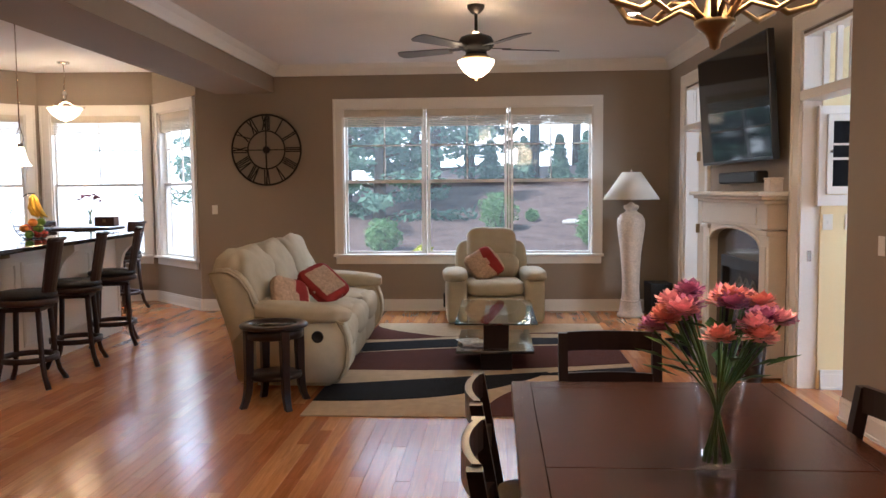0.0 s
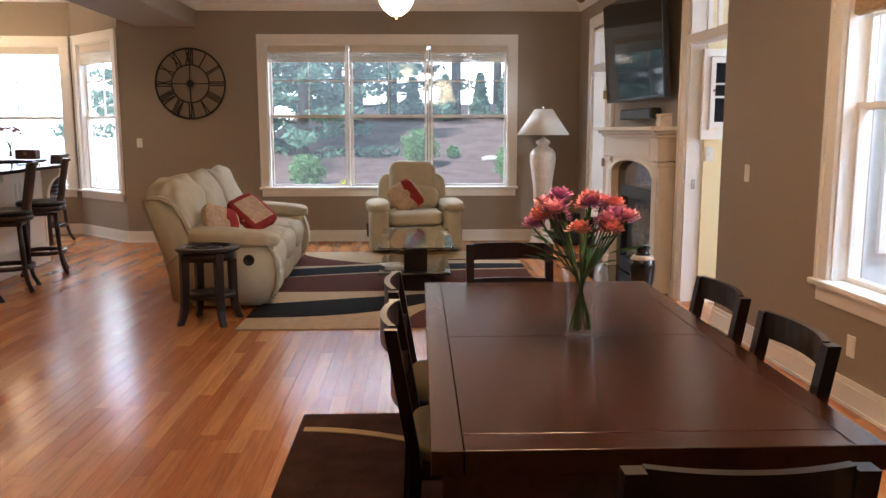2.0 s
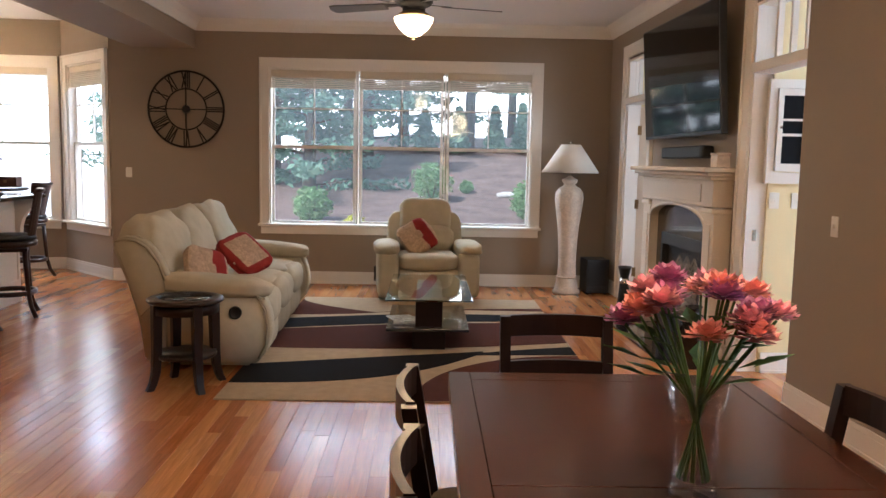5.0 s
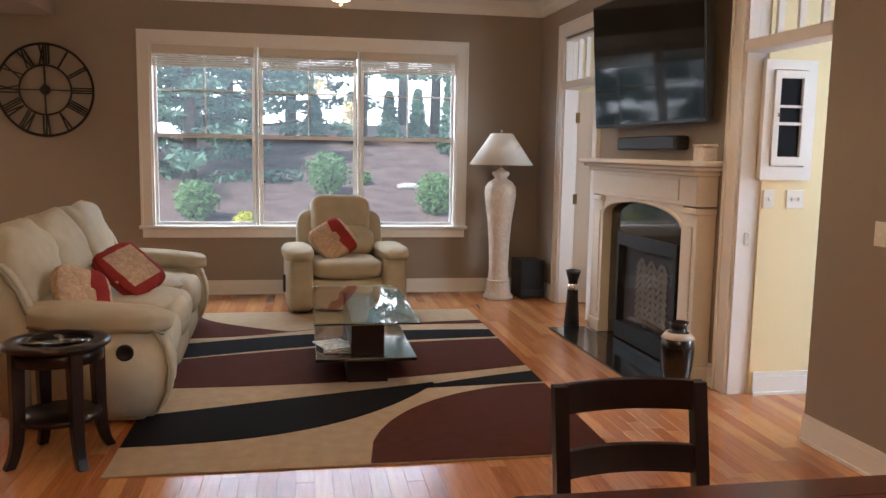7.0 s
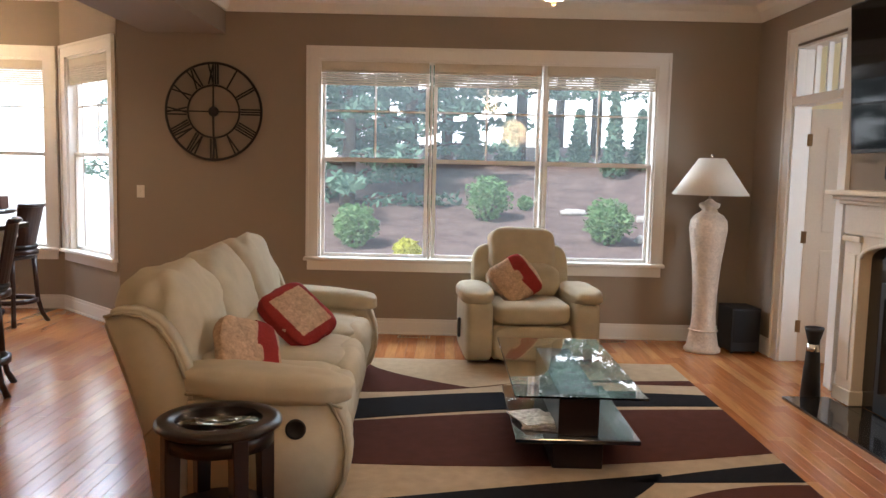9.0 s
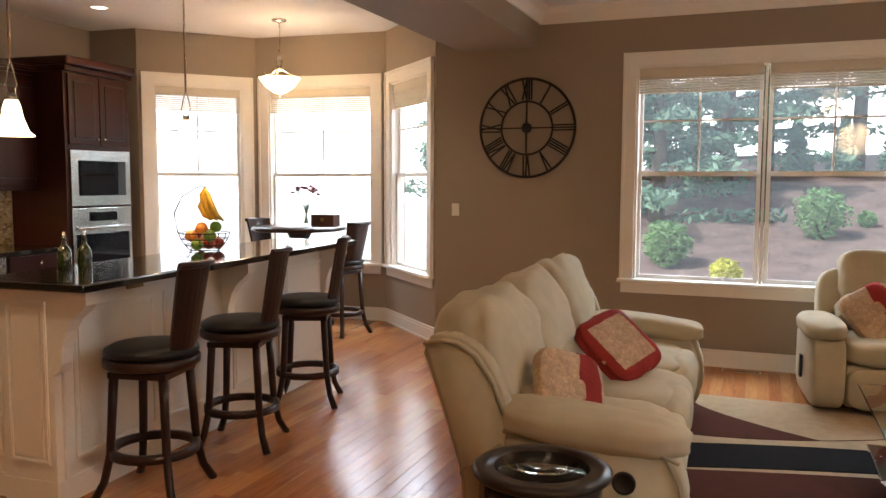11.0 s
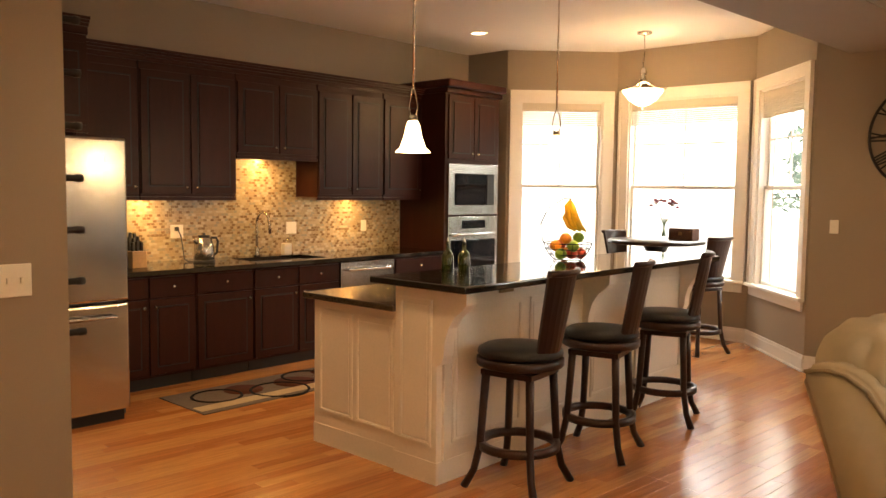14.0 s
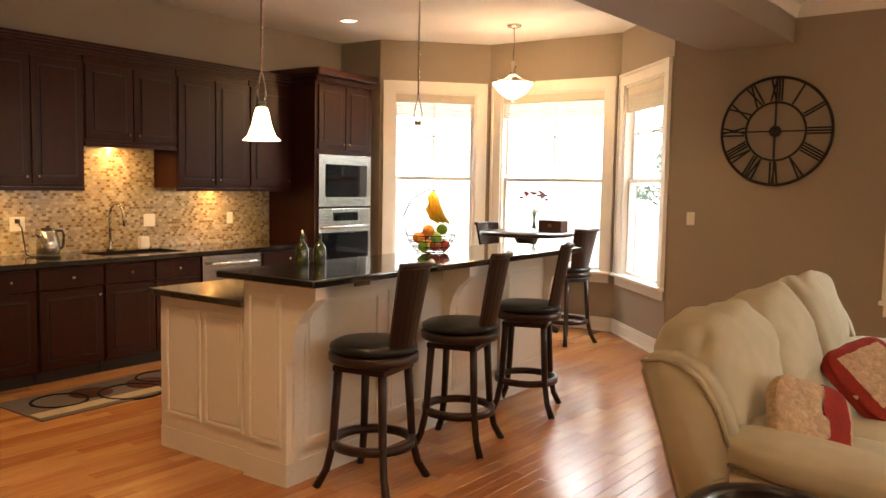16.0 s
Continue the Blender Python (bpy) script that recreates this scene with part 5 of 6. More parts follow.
for k in range(8):
    h = (0.10, 0.22, 0.16, 0.30, 0.12, 0.20, 0.26, 0.33)[k]
    part("painted_facade", rbox(-0.29 + 0.072 * k, -0.225 + 0.072 * k, -0.0372, -0.0354, -0.128, -0.128 + h, 0.0004, 1), GOLDP, cv)
part("signature_stroke", tube([(0.18, -0.0375, -0.23), (0.21, -0.0375, -0.215), (0.24, -0.0375, -0.228), (0.28, -0.0375, -0.22)], 0.0015, 5), PLATE, cv)

# kitchen rug
kr = thing("kitchen_rug", "grey and brown runner rug with circle pattern before the sink", "rug")
part("carpet_base", rbox(-6.28, -5.66, 4.78, 6.35, 0.0, 0.008, 0.003), mat("grey_brown_carpet", (0.10, 0.068, 0.048), 0.95, var=0.25, scale=6, bump=0.5, bscale=200), kr)
for x, y, r in ((-6.02, 5.1, 0.18), (-5.86, 5.55, 0.22), (-6.08, 5.95, 0.18)):
    part("circle", ring(r, 0.014, 0.002, 32, (x, y), squash=1.0), BLACKC, kr)
for x, y, r in ((-6.05, 5.35, 0.15), (-5.98, 5.78, 0.17), (-6.10, 6.18, 0.12)):
    part("brown_disc", lathe([(0, 0.009), (r, 0.009), (r, 0.0075), (0, 0.0075)], 32, at=(x, y, 0)), BROWNC, kr)
part("pale_stripe", boxes((-5.84, -5.72, 4.80, 6.33, 0.008, 0.010)), TAN, kr)

# ---- island ----
ISLANDPAINT = mat("white_island_paint", (0.80, 0.75, 0.66), 0.42, var=0.05, scale=2, bump=0.02)
isl = thing("kitchen_island", "cream panelled kitchen island with raised bar wall", "kitchen island")
IY0, IY1 = 4.94, 7.75
part("low_body", boxes((-4.70, -3.965, IY0 + 0.03, IY1, 0.0, 0.884)), ISLANDPAINT, isl)
part("bar_wall", boxes((-3.96, -3.65, IY0, IY1, 0.0, 1.034)), ISLANDPAINT, isl)


def moulded_panel(name, u0, u1, z0, z1, m):
    """A raised field inside a picture-frame moulding, on a face towards local -y."""
    p = part(name, rbox(u0 + 0.035, u1 - 0.035, -0.006, -0.0005, z0 + 0.035, z1 - 0.035, 0.007, 2, m), ISLANDPAINT, isl)
    bm = bmesh.new()
    for a, b, c, d in ((u0, u1, z1 - 0.022, z1), (u0, u1, z0, z0 + 0.022), (u0, u0 + 0.022, z0 + 0.022, z1 - 0.022), (u1 - 0.022, u1, z0 + 0.022, z1 - 0.022)):
        box(bm, a, b, -0.008, -0.0005, c, d, m)
        box(bm, a + 0.006, b - 0.006, -0.011, -0.0075, c + 0.006, d - 0.006, m)
    part("panel_moulding", bm, ISLANDPAINT, p)
    return p


END_LOW, END_BAR = Matrix.Translation((0, IY0 + 0.03, 0)), Matrix.Translation((0, IY0, 0))
moulded_panel("end_panel", -4.65, -4.345, 0.20, 0.83, END_LOW)
moulded_panel("end_panel", -4.315, -4.00, 0.20, 0.83, END_LOW)
moulded_panel("end_panel", -3.925, -3.685, 0.20, 0.98, END_BAR)
BAR_SIDE = Matrix.Translation((-3.65, 0, 0)) @ Matrix.Rotation(radians(90), 4, "Z")
for k in range(4):
    moulded_panel("side_panel", IY0 + 0.12 + k * 0.68, IY0 + 0.72 + k * 0.68, 0.20, 0.93, BAR_SIDE)
part("base_rail", boxes((-4.702, -3.962, IY0 + 0.025, IY0 + 0.029, 0.0, 0.12), (-3.962, -3.645, IY0 - 0.005, IY0 - 0.001, 0.0, 0.12)), ISLANDPAINT, isl)
part("side_base_rail", boxes((-3.649, -3.644, IY0, IY1, 0.0, 0.12)), ISLANDPAINT, isl)
part("corner_strip", boxes((-3.649, -3.632, IY0 + 0.04, IY0 + 0.07, 0.12, 0.66)), ISLANDPAINT, isl)
cor = [(0, 0), (0, -0.40), (0.03, -0.385), (0.05, -0.34), (0.055, -0.27), (0.08, -0.19), (0.12, -0.13), (0.17, -0.09), (0.20, -0.06), (0.20, 0)]
for y in (IY0 - 0.004, IY0 + 1.36, IY1 - 0.09):
    bm = prism(cor, 0, 0.075, m=Matrix.Translation((-3.65, y, 1.033)) @ Matrix(((1, 0, 0, 0), (0, 0, 1, 0), (0, 1, 0, 0), (0, 0, 0, 1))))
    part("corbel", bm, ISLANDPAINT, isl)
bt = thing("granite_bar_counter", "polished black granite raised bar top", "countertop")
part("slab", rbox(-4.12, -3.42, IY0 - 0.05, 7.86, 1.036, 1.073, 0.008, 3), GRANITE, bt)
lt = thing("island_counter", "speckled dark granite lower island counter", "countertop")
part("slab", rbox(-4.76, -3.962, IY0 - 0.02, 7.80, 0.886, 0.922, 0.008, 3), BROWNGRANITE, lt)
for y in (5.5, 6.6):
    op = thing("island_outlet", "dark outlet plate under the bar overhang", "outlet", Matrix.Translation((-3.649, y, 0.995)) @ Matrix.Rotation(radians(90), 4, "Z"))
    part("plate", rbox(-0.06, 0.06, -0.018, -0.001, -0.018, 0.018, 0.003), BRONZE, op)


def build_stool(m, seat=0.70, back=1.14, name="bar_stool", group="stools along the bar"):
    """A swivel stool; its back stands at local +x."""
    s = thing(name, "dark wood swivel bar stool with round black leather seat", "bar stool", m, group)
    part("seat_cushion", lathe([(0, seat - 0.01), (0.21, seat - 0.01), (0.226, seat + 0.008), (0.222, seat + 0.028), (0.19, seat + 0.045), (0.10, seat + 0.052), (0, seat + 0.053)], 40), LEATHER, s, "round black leather seat")
    part("seat_ring", lathe([(0.10, seat - 0.058), (0.222, seat - 0.058), (0.230, seat - 0.050), (0.230, seat - 0.018), (0.222, seat - 0.011), (0.10, seat - 0.011), (0.10, seat - 0.058)], 40), STOOLWOOD, s)
    part("swivel_plate", lathe([(0.10, seat - 0.075), (0.10, seat - 0.059), (0.17, seat - 0.059)], 20), BLACK, s)
    part("leg_frame", boxes((-0.15, 0.15, -0.15, 0.15, seat - 0.105, seat - 0.076)), STOOLWOOD, s)
    for sx in (-1, 1):
        for sy in (-1, 1):
            part("leg", tube([(sx * r, sy * r, z) for r, z in ((0.128, seat - 0.076), (0.138, 0.42), (0.148, 0.22), (0.170, 0.09), (0.208, 0.0))], [0.023, 0.022, 0.021, 0.020, 0.022], 8), STOOLWOOD, s)
    part("foot_ring", lathe([(0.185, 0.20), (0.218, 0.20), (0.218, 0.24), (0.185, 0.24), (0.185, 0.20)], 36), STOOLWOOD, s)
    bm = bmesh.new()
    rows = []
    for k in range(9):
        t = -1 + 0.25 * k
        rows.append([(0.205 + lean - 0.05 * t * t, 0.15 * t * wd, z) for z, lean, wd in ((seat - 0.03, 0.0, 0.75), (seat + 0.16, 0.035, 0.9), (back, 0.085, 1.05))])
    for p, q in zip(rows, rows[1:]):
        for i in range(2):
            o = [bm.verts.new(v) for v in (p[i], q[i], q[i + 1], p[i + 1])]
            bm.faces.new(o)
    bmesh.ops.remove_doubles(bm, verts=bm.verts[:], dist=1e-5)
    bmesh.ops.recalc_face_normals(bm, faces=bm.faces[:])
    bmesh.ops.solidify(bm, geom=bm.faces[:], thickness=0.02)
    part("backrest", bm, STOOLWOOD, s)
    part("crest", tube([(0.292 - 0.05 * t * t, 0.158 * t, back + 0.005) for t in (-1, -0.5, 0, 0.5, 1)], 0.017, 8), STOOLWOOD, s)
    return s


st = build_stool(chair_at(-3.36, 5.27, 8))
copy_thing(st, chair_at(-3.35, 6.05, 14))
copy_thing(st, chair_at(-3.40, 6.97, 20))
st2 = build_stool(chair_at(-4.25, 9.33, -20), 0.72, 1.12, group="stools at the round table")
copy_thing(st2, chair_at(-5.14, 9.52, 160))

# round high table in the bay
rt = thing("round_pub_table", "round dark wood pub table with pedestal base", "table", Matrix.Translation((-4.76, 9.40, 0)))
part("tabletop", lathe([(0, 1.03), (0.44, 1.03), (0.48, 1.04), (0.485, 1.06), (0.475, 1.072), (0, 1.072)], 48), ESPRESSO, rt)
part("column", lathe([(0.09, 0.10), (0.10, 0.14), (0.07, 0.22), (0.075, 0.70), (0.10, 0.95), (0.14, 1.029)], 24), ESPRESSO, rt)
for k in range(4):
    a = radians(45 + 90 * k)
    part("foot", tube([(math.cos(a) * r, math.sin(a) * r, z) for r, z in ((0.04, 0.15), (0.2, 0.11), (0.36, 0.035))], [0.045, 0.04, 0.034], 8), ESPRESSO, rt)


def flowers(name, label, m, height, spread, heads, head_r, hr=0.055, sprig=False, leaves=True):
    f = thing(name, label, "flowers", m)
    rg = random.Random(int(height * 1000) + heads)
    prof = [(hr * 0.72, 0.0), (hr * 0.75, 0.01), (hr * 0.68, 0.025), (hr * 0.72, height * 0.3), (hr * 1.05, height * 0.52), (hr * 1.0, height * 0.52), (hr * 0.66, height * 0.3), (hr * 0.6, 0.028), (0, 0.028)]
    vase = part("glass_vase", lathe(prof, 32), VASEGLASS, f, "clear glass vase")
    vase.visible_shadow = False
    cols = [mat("pink_petals", (0.86, 0.44, 0.54), 0.6, var=0.25, scale=40), mat("mauve_petals", (0.58, 0.24, 0.46), 0.6, var=0.25, scale=40), mat("coral_petals", (0.88, 0.40, 0.36), 0.6, var=0.2, scale=40)] if not sprig else [mat("dark_red_petals", (0.22, 0.04, 0.06), 0.6, var=0.3)]
    for k in range(heads):
        a = 2.4 * k + rg.random() * 0.5
        r = spread * (0.25 + 0.75 * math.sqrt((k + 0.5) / heads))
        top = Vector((r * math.cos(a), r * math.sin(a), height * (0.98 - 0.20 * (r / spread) ** 2) + rg.uniform(-0.02, 0.02)))
        part("stem", tube([(-0.5 * hr * math.cos(a), -0.5 * hr * math.sin(a), 0.03), (0.12 * r * math.cos(a), 0.12 * r * math.sin(a), height * 0.42), tuple(top - Vector((0, 0, 0.01)))], 0.0032, 5), STEM, f)
        bm = bmesh.new()
        npet = 26 if sprig else 46
        for q in range(npet):
            ph = math.acos(1 - 1.25 * (q + 0.5) / npet)
            th = 2.39996 * q
            d = Vector((math.sin(ph) * math.cos(th), math.sin(ph) * math.sin(th), math.cos(ph) * 0.75))
            sd = d.cross(Vector((0, 0, 1)))
            sd = sd.normalized() if sd.length > 0.01 else Vector((1, 0, 0))
            rr = head_r * rg.uniform(0.8, 1.1)
            w = rr * 0.26
            v = [bm.verts.new(top + p) for p in (d * rr * 0.25 - sd * w * 0.4, d * rr * 0.8 - sd * w, d * rr + Vector((0, 0, 0.004)), d * rr * 0.8 + sd * w, d * rr * 0.25 + sd * w * 0.4)]
            bm.faces.new(v)
        part("blossom", bm, cols[k % len(cols)], f)
    if leaves:
        for k in range(30):
            a, r, z = rg.random() * 6.28, rg.uniform(0.3, 1.0) * spread, height * rg.uniform(0.52, 0.90)
            c = Vector((r * math.cos(a), r * math.sin(a), z))
            d, u = Vector((math.cos(a), math.sin(a), 0.3)), Vector((-math.sin(a), math.cos(a), 0))
            bm = bmesh.new()
            v = [bm.verts.new(c + p) for p in (-d * 0.045, u * 0.021 + Vector((0, 0, 0.006)), d * 0.055, -u * 0.021 + Vector((0, 0, 0.006)))]
            bm.faces.new(v)
            part("leaf", bm, LEAF, f)
    return f


flowers("small_flower_vase", "thin glass vase with dark red sprigs on the pub table", Matrix.Translation((-4.72, 9.48, 1.073)), 0.42, 0.14, 14, 0.042, 0.04, True, False)
nb = thing("wooden_box", "small dark wooden box on the pub table", "box", Matrix.Translation((-4.55, 9.58, 1.073)))
part("body", rbox(-0.13, 0.13, -0.08, 0.08, 0, 0.12, 0.006), mat("brown_box_wood", (0.07, 0.03, 0.02), 0.5, var=0.3), nb)
part("latch", rbox(-0.02, 0.02, -0.085, -0.0805, 0.05, 0.085, 0.002), BRONZE, nb)

# fruit stand with bananas on its hook
fb = thing("fruit_basket", "wire fruit basket with banana hook on the bar", "fruit basket", Matrix.Translation((-3.98, 6.62, 1.074)))
for r, z in ((0.10, 0.006), (0.13, 0.04), (0.155, 0.08), (0.17, 0.12)):
    part("wire_hoop", ring(r, 0.003, z, 32), IRON, fb)
for k in range(16):
    a = 2 * math.pi * k / 16
    part("wire_rib", tube([(math.cos(a) * r, math.sin(a) * r, z) for r, z in ((0.10, 0.006), (0.13, 0.04), (0.155, 0.08), (0.17, 0.12))], 0.002, 5), IRON, fb)
ANG = radians(40)
part("banana_hook", tube([(-0.17 * math.cos(ANG), -0.17 * math.sin(ANG), 0.12), (-0.19 * math.cos(ANG), -0.19 * math.sin(ANG), 0.25), (-0.14 * math.cos(ANG), -0.14 * math.sin(ANG), 0.36), (-0.02, -0.02, 0.43), (0.02, 0.02, 0.425)], 0.005, 8), IRON, fb)
for k, off in enumerate((-0.012, 0.012, 0.036)):
    u = Vector((0.71, 0.71, 0))
    w = Vector((0.02, -0.02, 0)) * (k - 1)
    pts = [Vector((0, 0, 0.42)) + u * 0.01, u * (0.7 * off) + w + Vector((0, 0, 0.37)), u * (1.2 * off) + w + Vector((0, 0, 0.30)), u * (1.3 * off + 0.03) + w + Vector((0, 0, 0.235)), u * (1.3 * off + 0.075) + w + Vector((0, 0, 0.20))]
    solo("banana", tube(pts, [0.007, 0.020, 0.025, 0.022, 0.006], 10), BANANA, "ripe yellow banana hanging from the basket hook", "banana", Matrix.Translation((-3.98, 6.62, 1.074)), "bunch of bananas")
FRUIT = [mat("red_apple", (0.50, 0.06, 0.03), 0.35, var=0.3), mat("orange_peel", (0.75, 0.26, 0.03), 0.5, var=0.1, bump=0.3), mat("green_lime", (0.20, 0.34, 0.04), 0.4, var=0.2)]
for k in range(12):
    a, r = 2.4 * k, (0.035 if k % 4 == 0 else 0.095)
    solo("fruit", puff(0, 0, 0, 0.042, 0.042, 0.039, 0.95, 8), FRUIT[k % 3], ("red apple", "bright orange", "green lime")[k % 3] + " in the wire fruit basket", "fruit", Matrix.Translation((-3.98 + r * math.cos(a), 6.62 + r * math.sin(a), 1.12 + 0.055 * (k // 5))), "fruit in the basket")
for x, y in ((-4.02, 5.42), (-3.96, 5.50)):
    bo = thing("oil_bottle", "green glass oil bottle on the bar", "bottle", Matrix.Translation((x, y, 1.074)))
    part("glass_body", lathe([(0.034, 0), (0.036, 0.008), (0.036, 0.085), (0.026, 0.11), (0.012, 0.125), (0.011, 0.16), (0.013, 0.165), (0, 0.165)], 24), GREENGLASS, bo)
    part("pourer", lathe([(0.010, 0.1655), (0.008, 0.18), (0.004, 0.195), (0, 0.195)], 12), NICKEL, bo)


# ---- lamps ----
def pendant(x, y):
    p = thing("pendant_lamp", "nickel pendant lamp with lit white bell shade over the bar", "pendant lamp", Matrix.Translation((x, y, 0)), "pendants over the bar")
    part("canopy", lathe([(0, HK), (0.06, HK), (0.055, HK - 0.02), (0.02, HK - 0.03), (0, HK - 0.03)], 24), NICKEL, p)
    part("rod", lathe([(0.006, 2.10), (0.006, HK - 0.02)], 8), NICKEL, p)
    for sx in (-1, 1):
        part("scroll", tube([(0, 0, 2.12), (sx * 0.02, 0, 2.06), (sx * 0.035, 0, 2.0), (sx * 0.02, 0, 1.96), (0, 0, 1.95)], 0.004, 6), NICKEL, p)
    part("socket", lathe([(0.0, 1.96), (0.022, 1.955), (0.024, 1.91), (0, 1.91)], 16), NICKEL, p)
    part("bell_shade", lathe([(0.028, 1.925), (0.038, 1.90), (0.050, 1.84), (0.072, 1.78), (0.098, 1.755), (0.093, 1.757), (0.066, 1.782), (0.044, 1.84), (0.03, 1.90)], 36), LAMPGLOW, p, "lit white glass bell shade")
    bulb("pendant_light", (x, y, 1.72), 7, WARM, 0.04)


pendant(-3.98, 5.08)
pendant(-3.98, 6.45)
bp_ = thing("bowl_pendant", "nickel pendant with lit glass bowl over the pub table", "pendant lamp", Matrix.Translation((-4.88, 9.25, 0)))
part("canopy", lathe([(0, HK), (0.075, HK), (0.07, HK - 0.02), (0.02, HK - 0.035), (0, HK - 0.035)], 24), NICKEL, bp_)
part("chain", tube([(0, 0, HK - 0.03), (0.01, 0, 2.95), (-0.005, 0, 2.85), (0, 0, 2.78)], 0.006, 6), NICKEL, bp_)
part("stem", lathe([(0.0, 2.80), (0.015, 2.79), (0.035, 2.74), (0.02, 2.70), (0.05, 2.655), (0.02, 2.64), (0, 2.64)], 18), NICKEL, bp_)
for k in range(3):
    a = radians(120 * k + 20)
    part("arm", tube([(0.02 * math.cos(a), 0.02 * math.sin(a), 2.66), (0.12 * math.cos(a), 0.12 * math.sin(a), 2.60), (0.21 * math.cos(a), 0.21 * math.sin(a), 2.575), (0.235 * math.cos(a), 0.235 * math.sin(a), 2.60)], 0.006, 6), NICKEL, bp_)
part("glass_bowl", lathe([(0.205, 2.57), (0.19, 2.545), (0.14, 2.48), (0.06, 2.425), (0.0, 2.41)], 36), LAMPGLOW, bp_, "lit frosted glass bowl")
part("finial", lathe([(0, 2.38), (0.012, 2.39), (0.014, 2.408), (0, 2.411)], 12), NICKEL, bp_)
bulb("bowl_pendant_up", (-4.88, 9.25, 2.66), 26, WARM, 0.06)
bulb("bowl_pendant_down", (-4.88, 9.25, 2.34), 9, WARM, 0.08)


def can(x, y, h, power=26):
    c = thing("recessed_light", "lit recessed ceiling can light with white trim", "ceiling light", Matrix.Translation((x, y, h)), "recessed ceiling lights")
    part("trim_ring", lathe([(0.068, -0.001), (0.092, -0.001), (0.090, -0.008), (0.070, -0.010), (0.068, -0.001)], 32), TRIM, c)
    part("lens", lathe([(0, -0.004), (0.067, -0.004), (0.067, -0.002), (0, -0.002)], 28), CANGLOW, c)
    spot("can_beam", (x, y, h - 0.03), power, (1.0, 0.70, 0.42))


can(-6.2, 8.25, HK)
can(-3.45, 8.05, HK)
can(-5.6, 5.6, HK, 32)
can(-5.6, 3.6, HK, 32)
can(-3.3, 4.2, HK, 60)
can(-3.35, 6.4, HK, 40)
for y, w in ((5.1, 0.9), (7.3, 1.0)):
    area("under_cabinet_strip", (-6.95, y, 1.435), (-7.05, y, 0.9), 0.05, w, 6.5, (1.0, 0.56, 0.20)).data.shape = "RECTANGLE"
area("hood_strip", (-6.95, 6.24, 1.79), (-7.05, 6.24, 0.9), 0.05, 0.5, 5.0, (1.0, 0.56, 0.20))
for y, w, z in ((5.1, 0.9, 1.44), (7.3, 1.0, 1.44), (6.24, 0.5, 1.80)):
    solo("under_cabinet_light", boxes((-6.99, -6.91, y - w / 2, y + w / 2, z + 0.004, z + 0.028)), PLATE, "slim white under-cabinet light strip", "light strip", None, "under-cabinet lights")

for ob in list(scene.objects):
    if ob not in standing and ob.parent is None:
        ob.matrix_world = ASKEW @ ob.matrix_basis
wallplate("switch_plate", "white switch on the taupe wall below the clock", Matrix.Translation((-3.0, 9.149, 1.28)))
wallplate("switch_plate", "white switch on the dining wall", DW @ Matrix.Translation((ry(4.06), 0, 1.15)))
wallplate("outlet_plate", "white outlet low on the dining wall", DW @ Matrix.Translation((ry(2.73), 0, 0.32)), kind_="outlet")
wallplate("switch_plate", "white switch on the yellow hall wall", Matrix.Translation((2.95, 5.289, 1.24)))
wallplate("switch_plate", "white double switch on the yellow hall wall", Matrix.Translation((3.13, 5.289, 1.24)), 0.118, 0.115, "switch", 2)
flowers("flower_vase", "glass vase of pink and coral flowers on the dining table", Matrix.Translation((1.115, 1.42, TZ + 0.001)), 0.50, 0.17, 24, 0.050, 0.072)
can(1.75, 5.1, H, 22)
can(1.75, 6.6, H)
can(-1.2, 4.2, H, 14)
can(-1.2, 1.0, H)
# this can is added, with no known fixture, to warm the partition wall
can(-1.5, 2.7, H, 14)

chd = thing("chandelier", "curved brass chandelier with glass cups over the dining table", "chandelier", Matrix.Translation((1.09, 1.41, 0)))
part("canopy", lathe([(0, H), (0.07, H), (0.06, H - 0.03), (0, H - 0.04)], 24), BRONZE, chd)
part("stem", lathe([(0.012, 2.0), (0.02, 2.2), (0.012, 2.4), (0.01, H - 0.03)], 12), BRONZE, chd)
part("hub", lathe([(0, 1.845), (0.012, 1.85), (0.016, 1.87), (0.024, 1.885), (0.048, 1.905), (0.052, 1.918), (0.03, 1.935), (0.02, 2.0), (0, 2.0)], 28), BRONZE, chd, "turned dark hub")
for k in range(6):
    a = radians(60 * k + 12)
    pts = [(0.03, 1.905), (0.07, 1.97), (0.13, 1.985), (0.20, 1.945), (0.275, 1.965), (0.325, 2.03)]
    arm = part("arm", tube([(math.cos(a) * r, math.sin(a) * r, z) for r, z in pts], 0.009, 8), BRONZE, chd)
    part("cup", lathe([(0.012, 2.07), (0.04, 2.085), (0.045, 2.10), (0, 2.10)], 18, at=(math.cos(a) * 0.325, math.sin(a) * 0.325, -0.04)), BRONZE, arm)
    part("lit_shade", lathe([(0.03, 2.101), (0.05, 2.14), (0.062, 2.20), (0.058, 2.20), (0.03, 2.12)], 20, at=(math.cos(a) * 0.325, math.sin(a) * 0.325, -0.04)), LAMPGLOW, arm)
    part("leaf_scroll", tube([(math.cos(a + 0.3) * r, math.sin(a + 0.3) * r, z) for r, z in ((0.04, 1.925), (0.09, 1.955), (0.15, 1.93), (0.21, 1.96))], 0.007, 6), BRONZE, chd)
bulb("chandelier_light", (1.09, 1.41, 2.26), 72, WARM, 0.25)

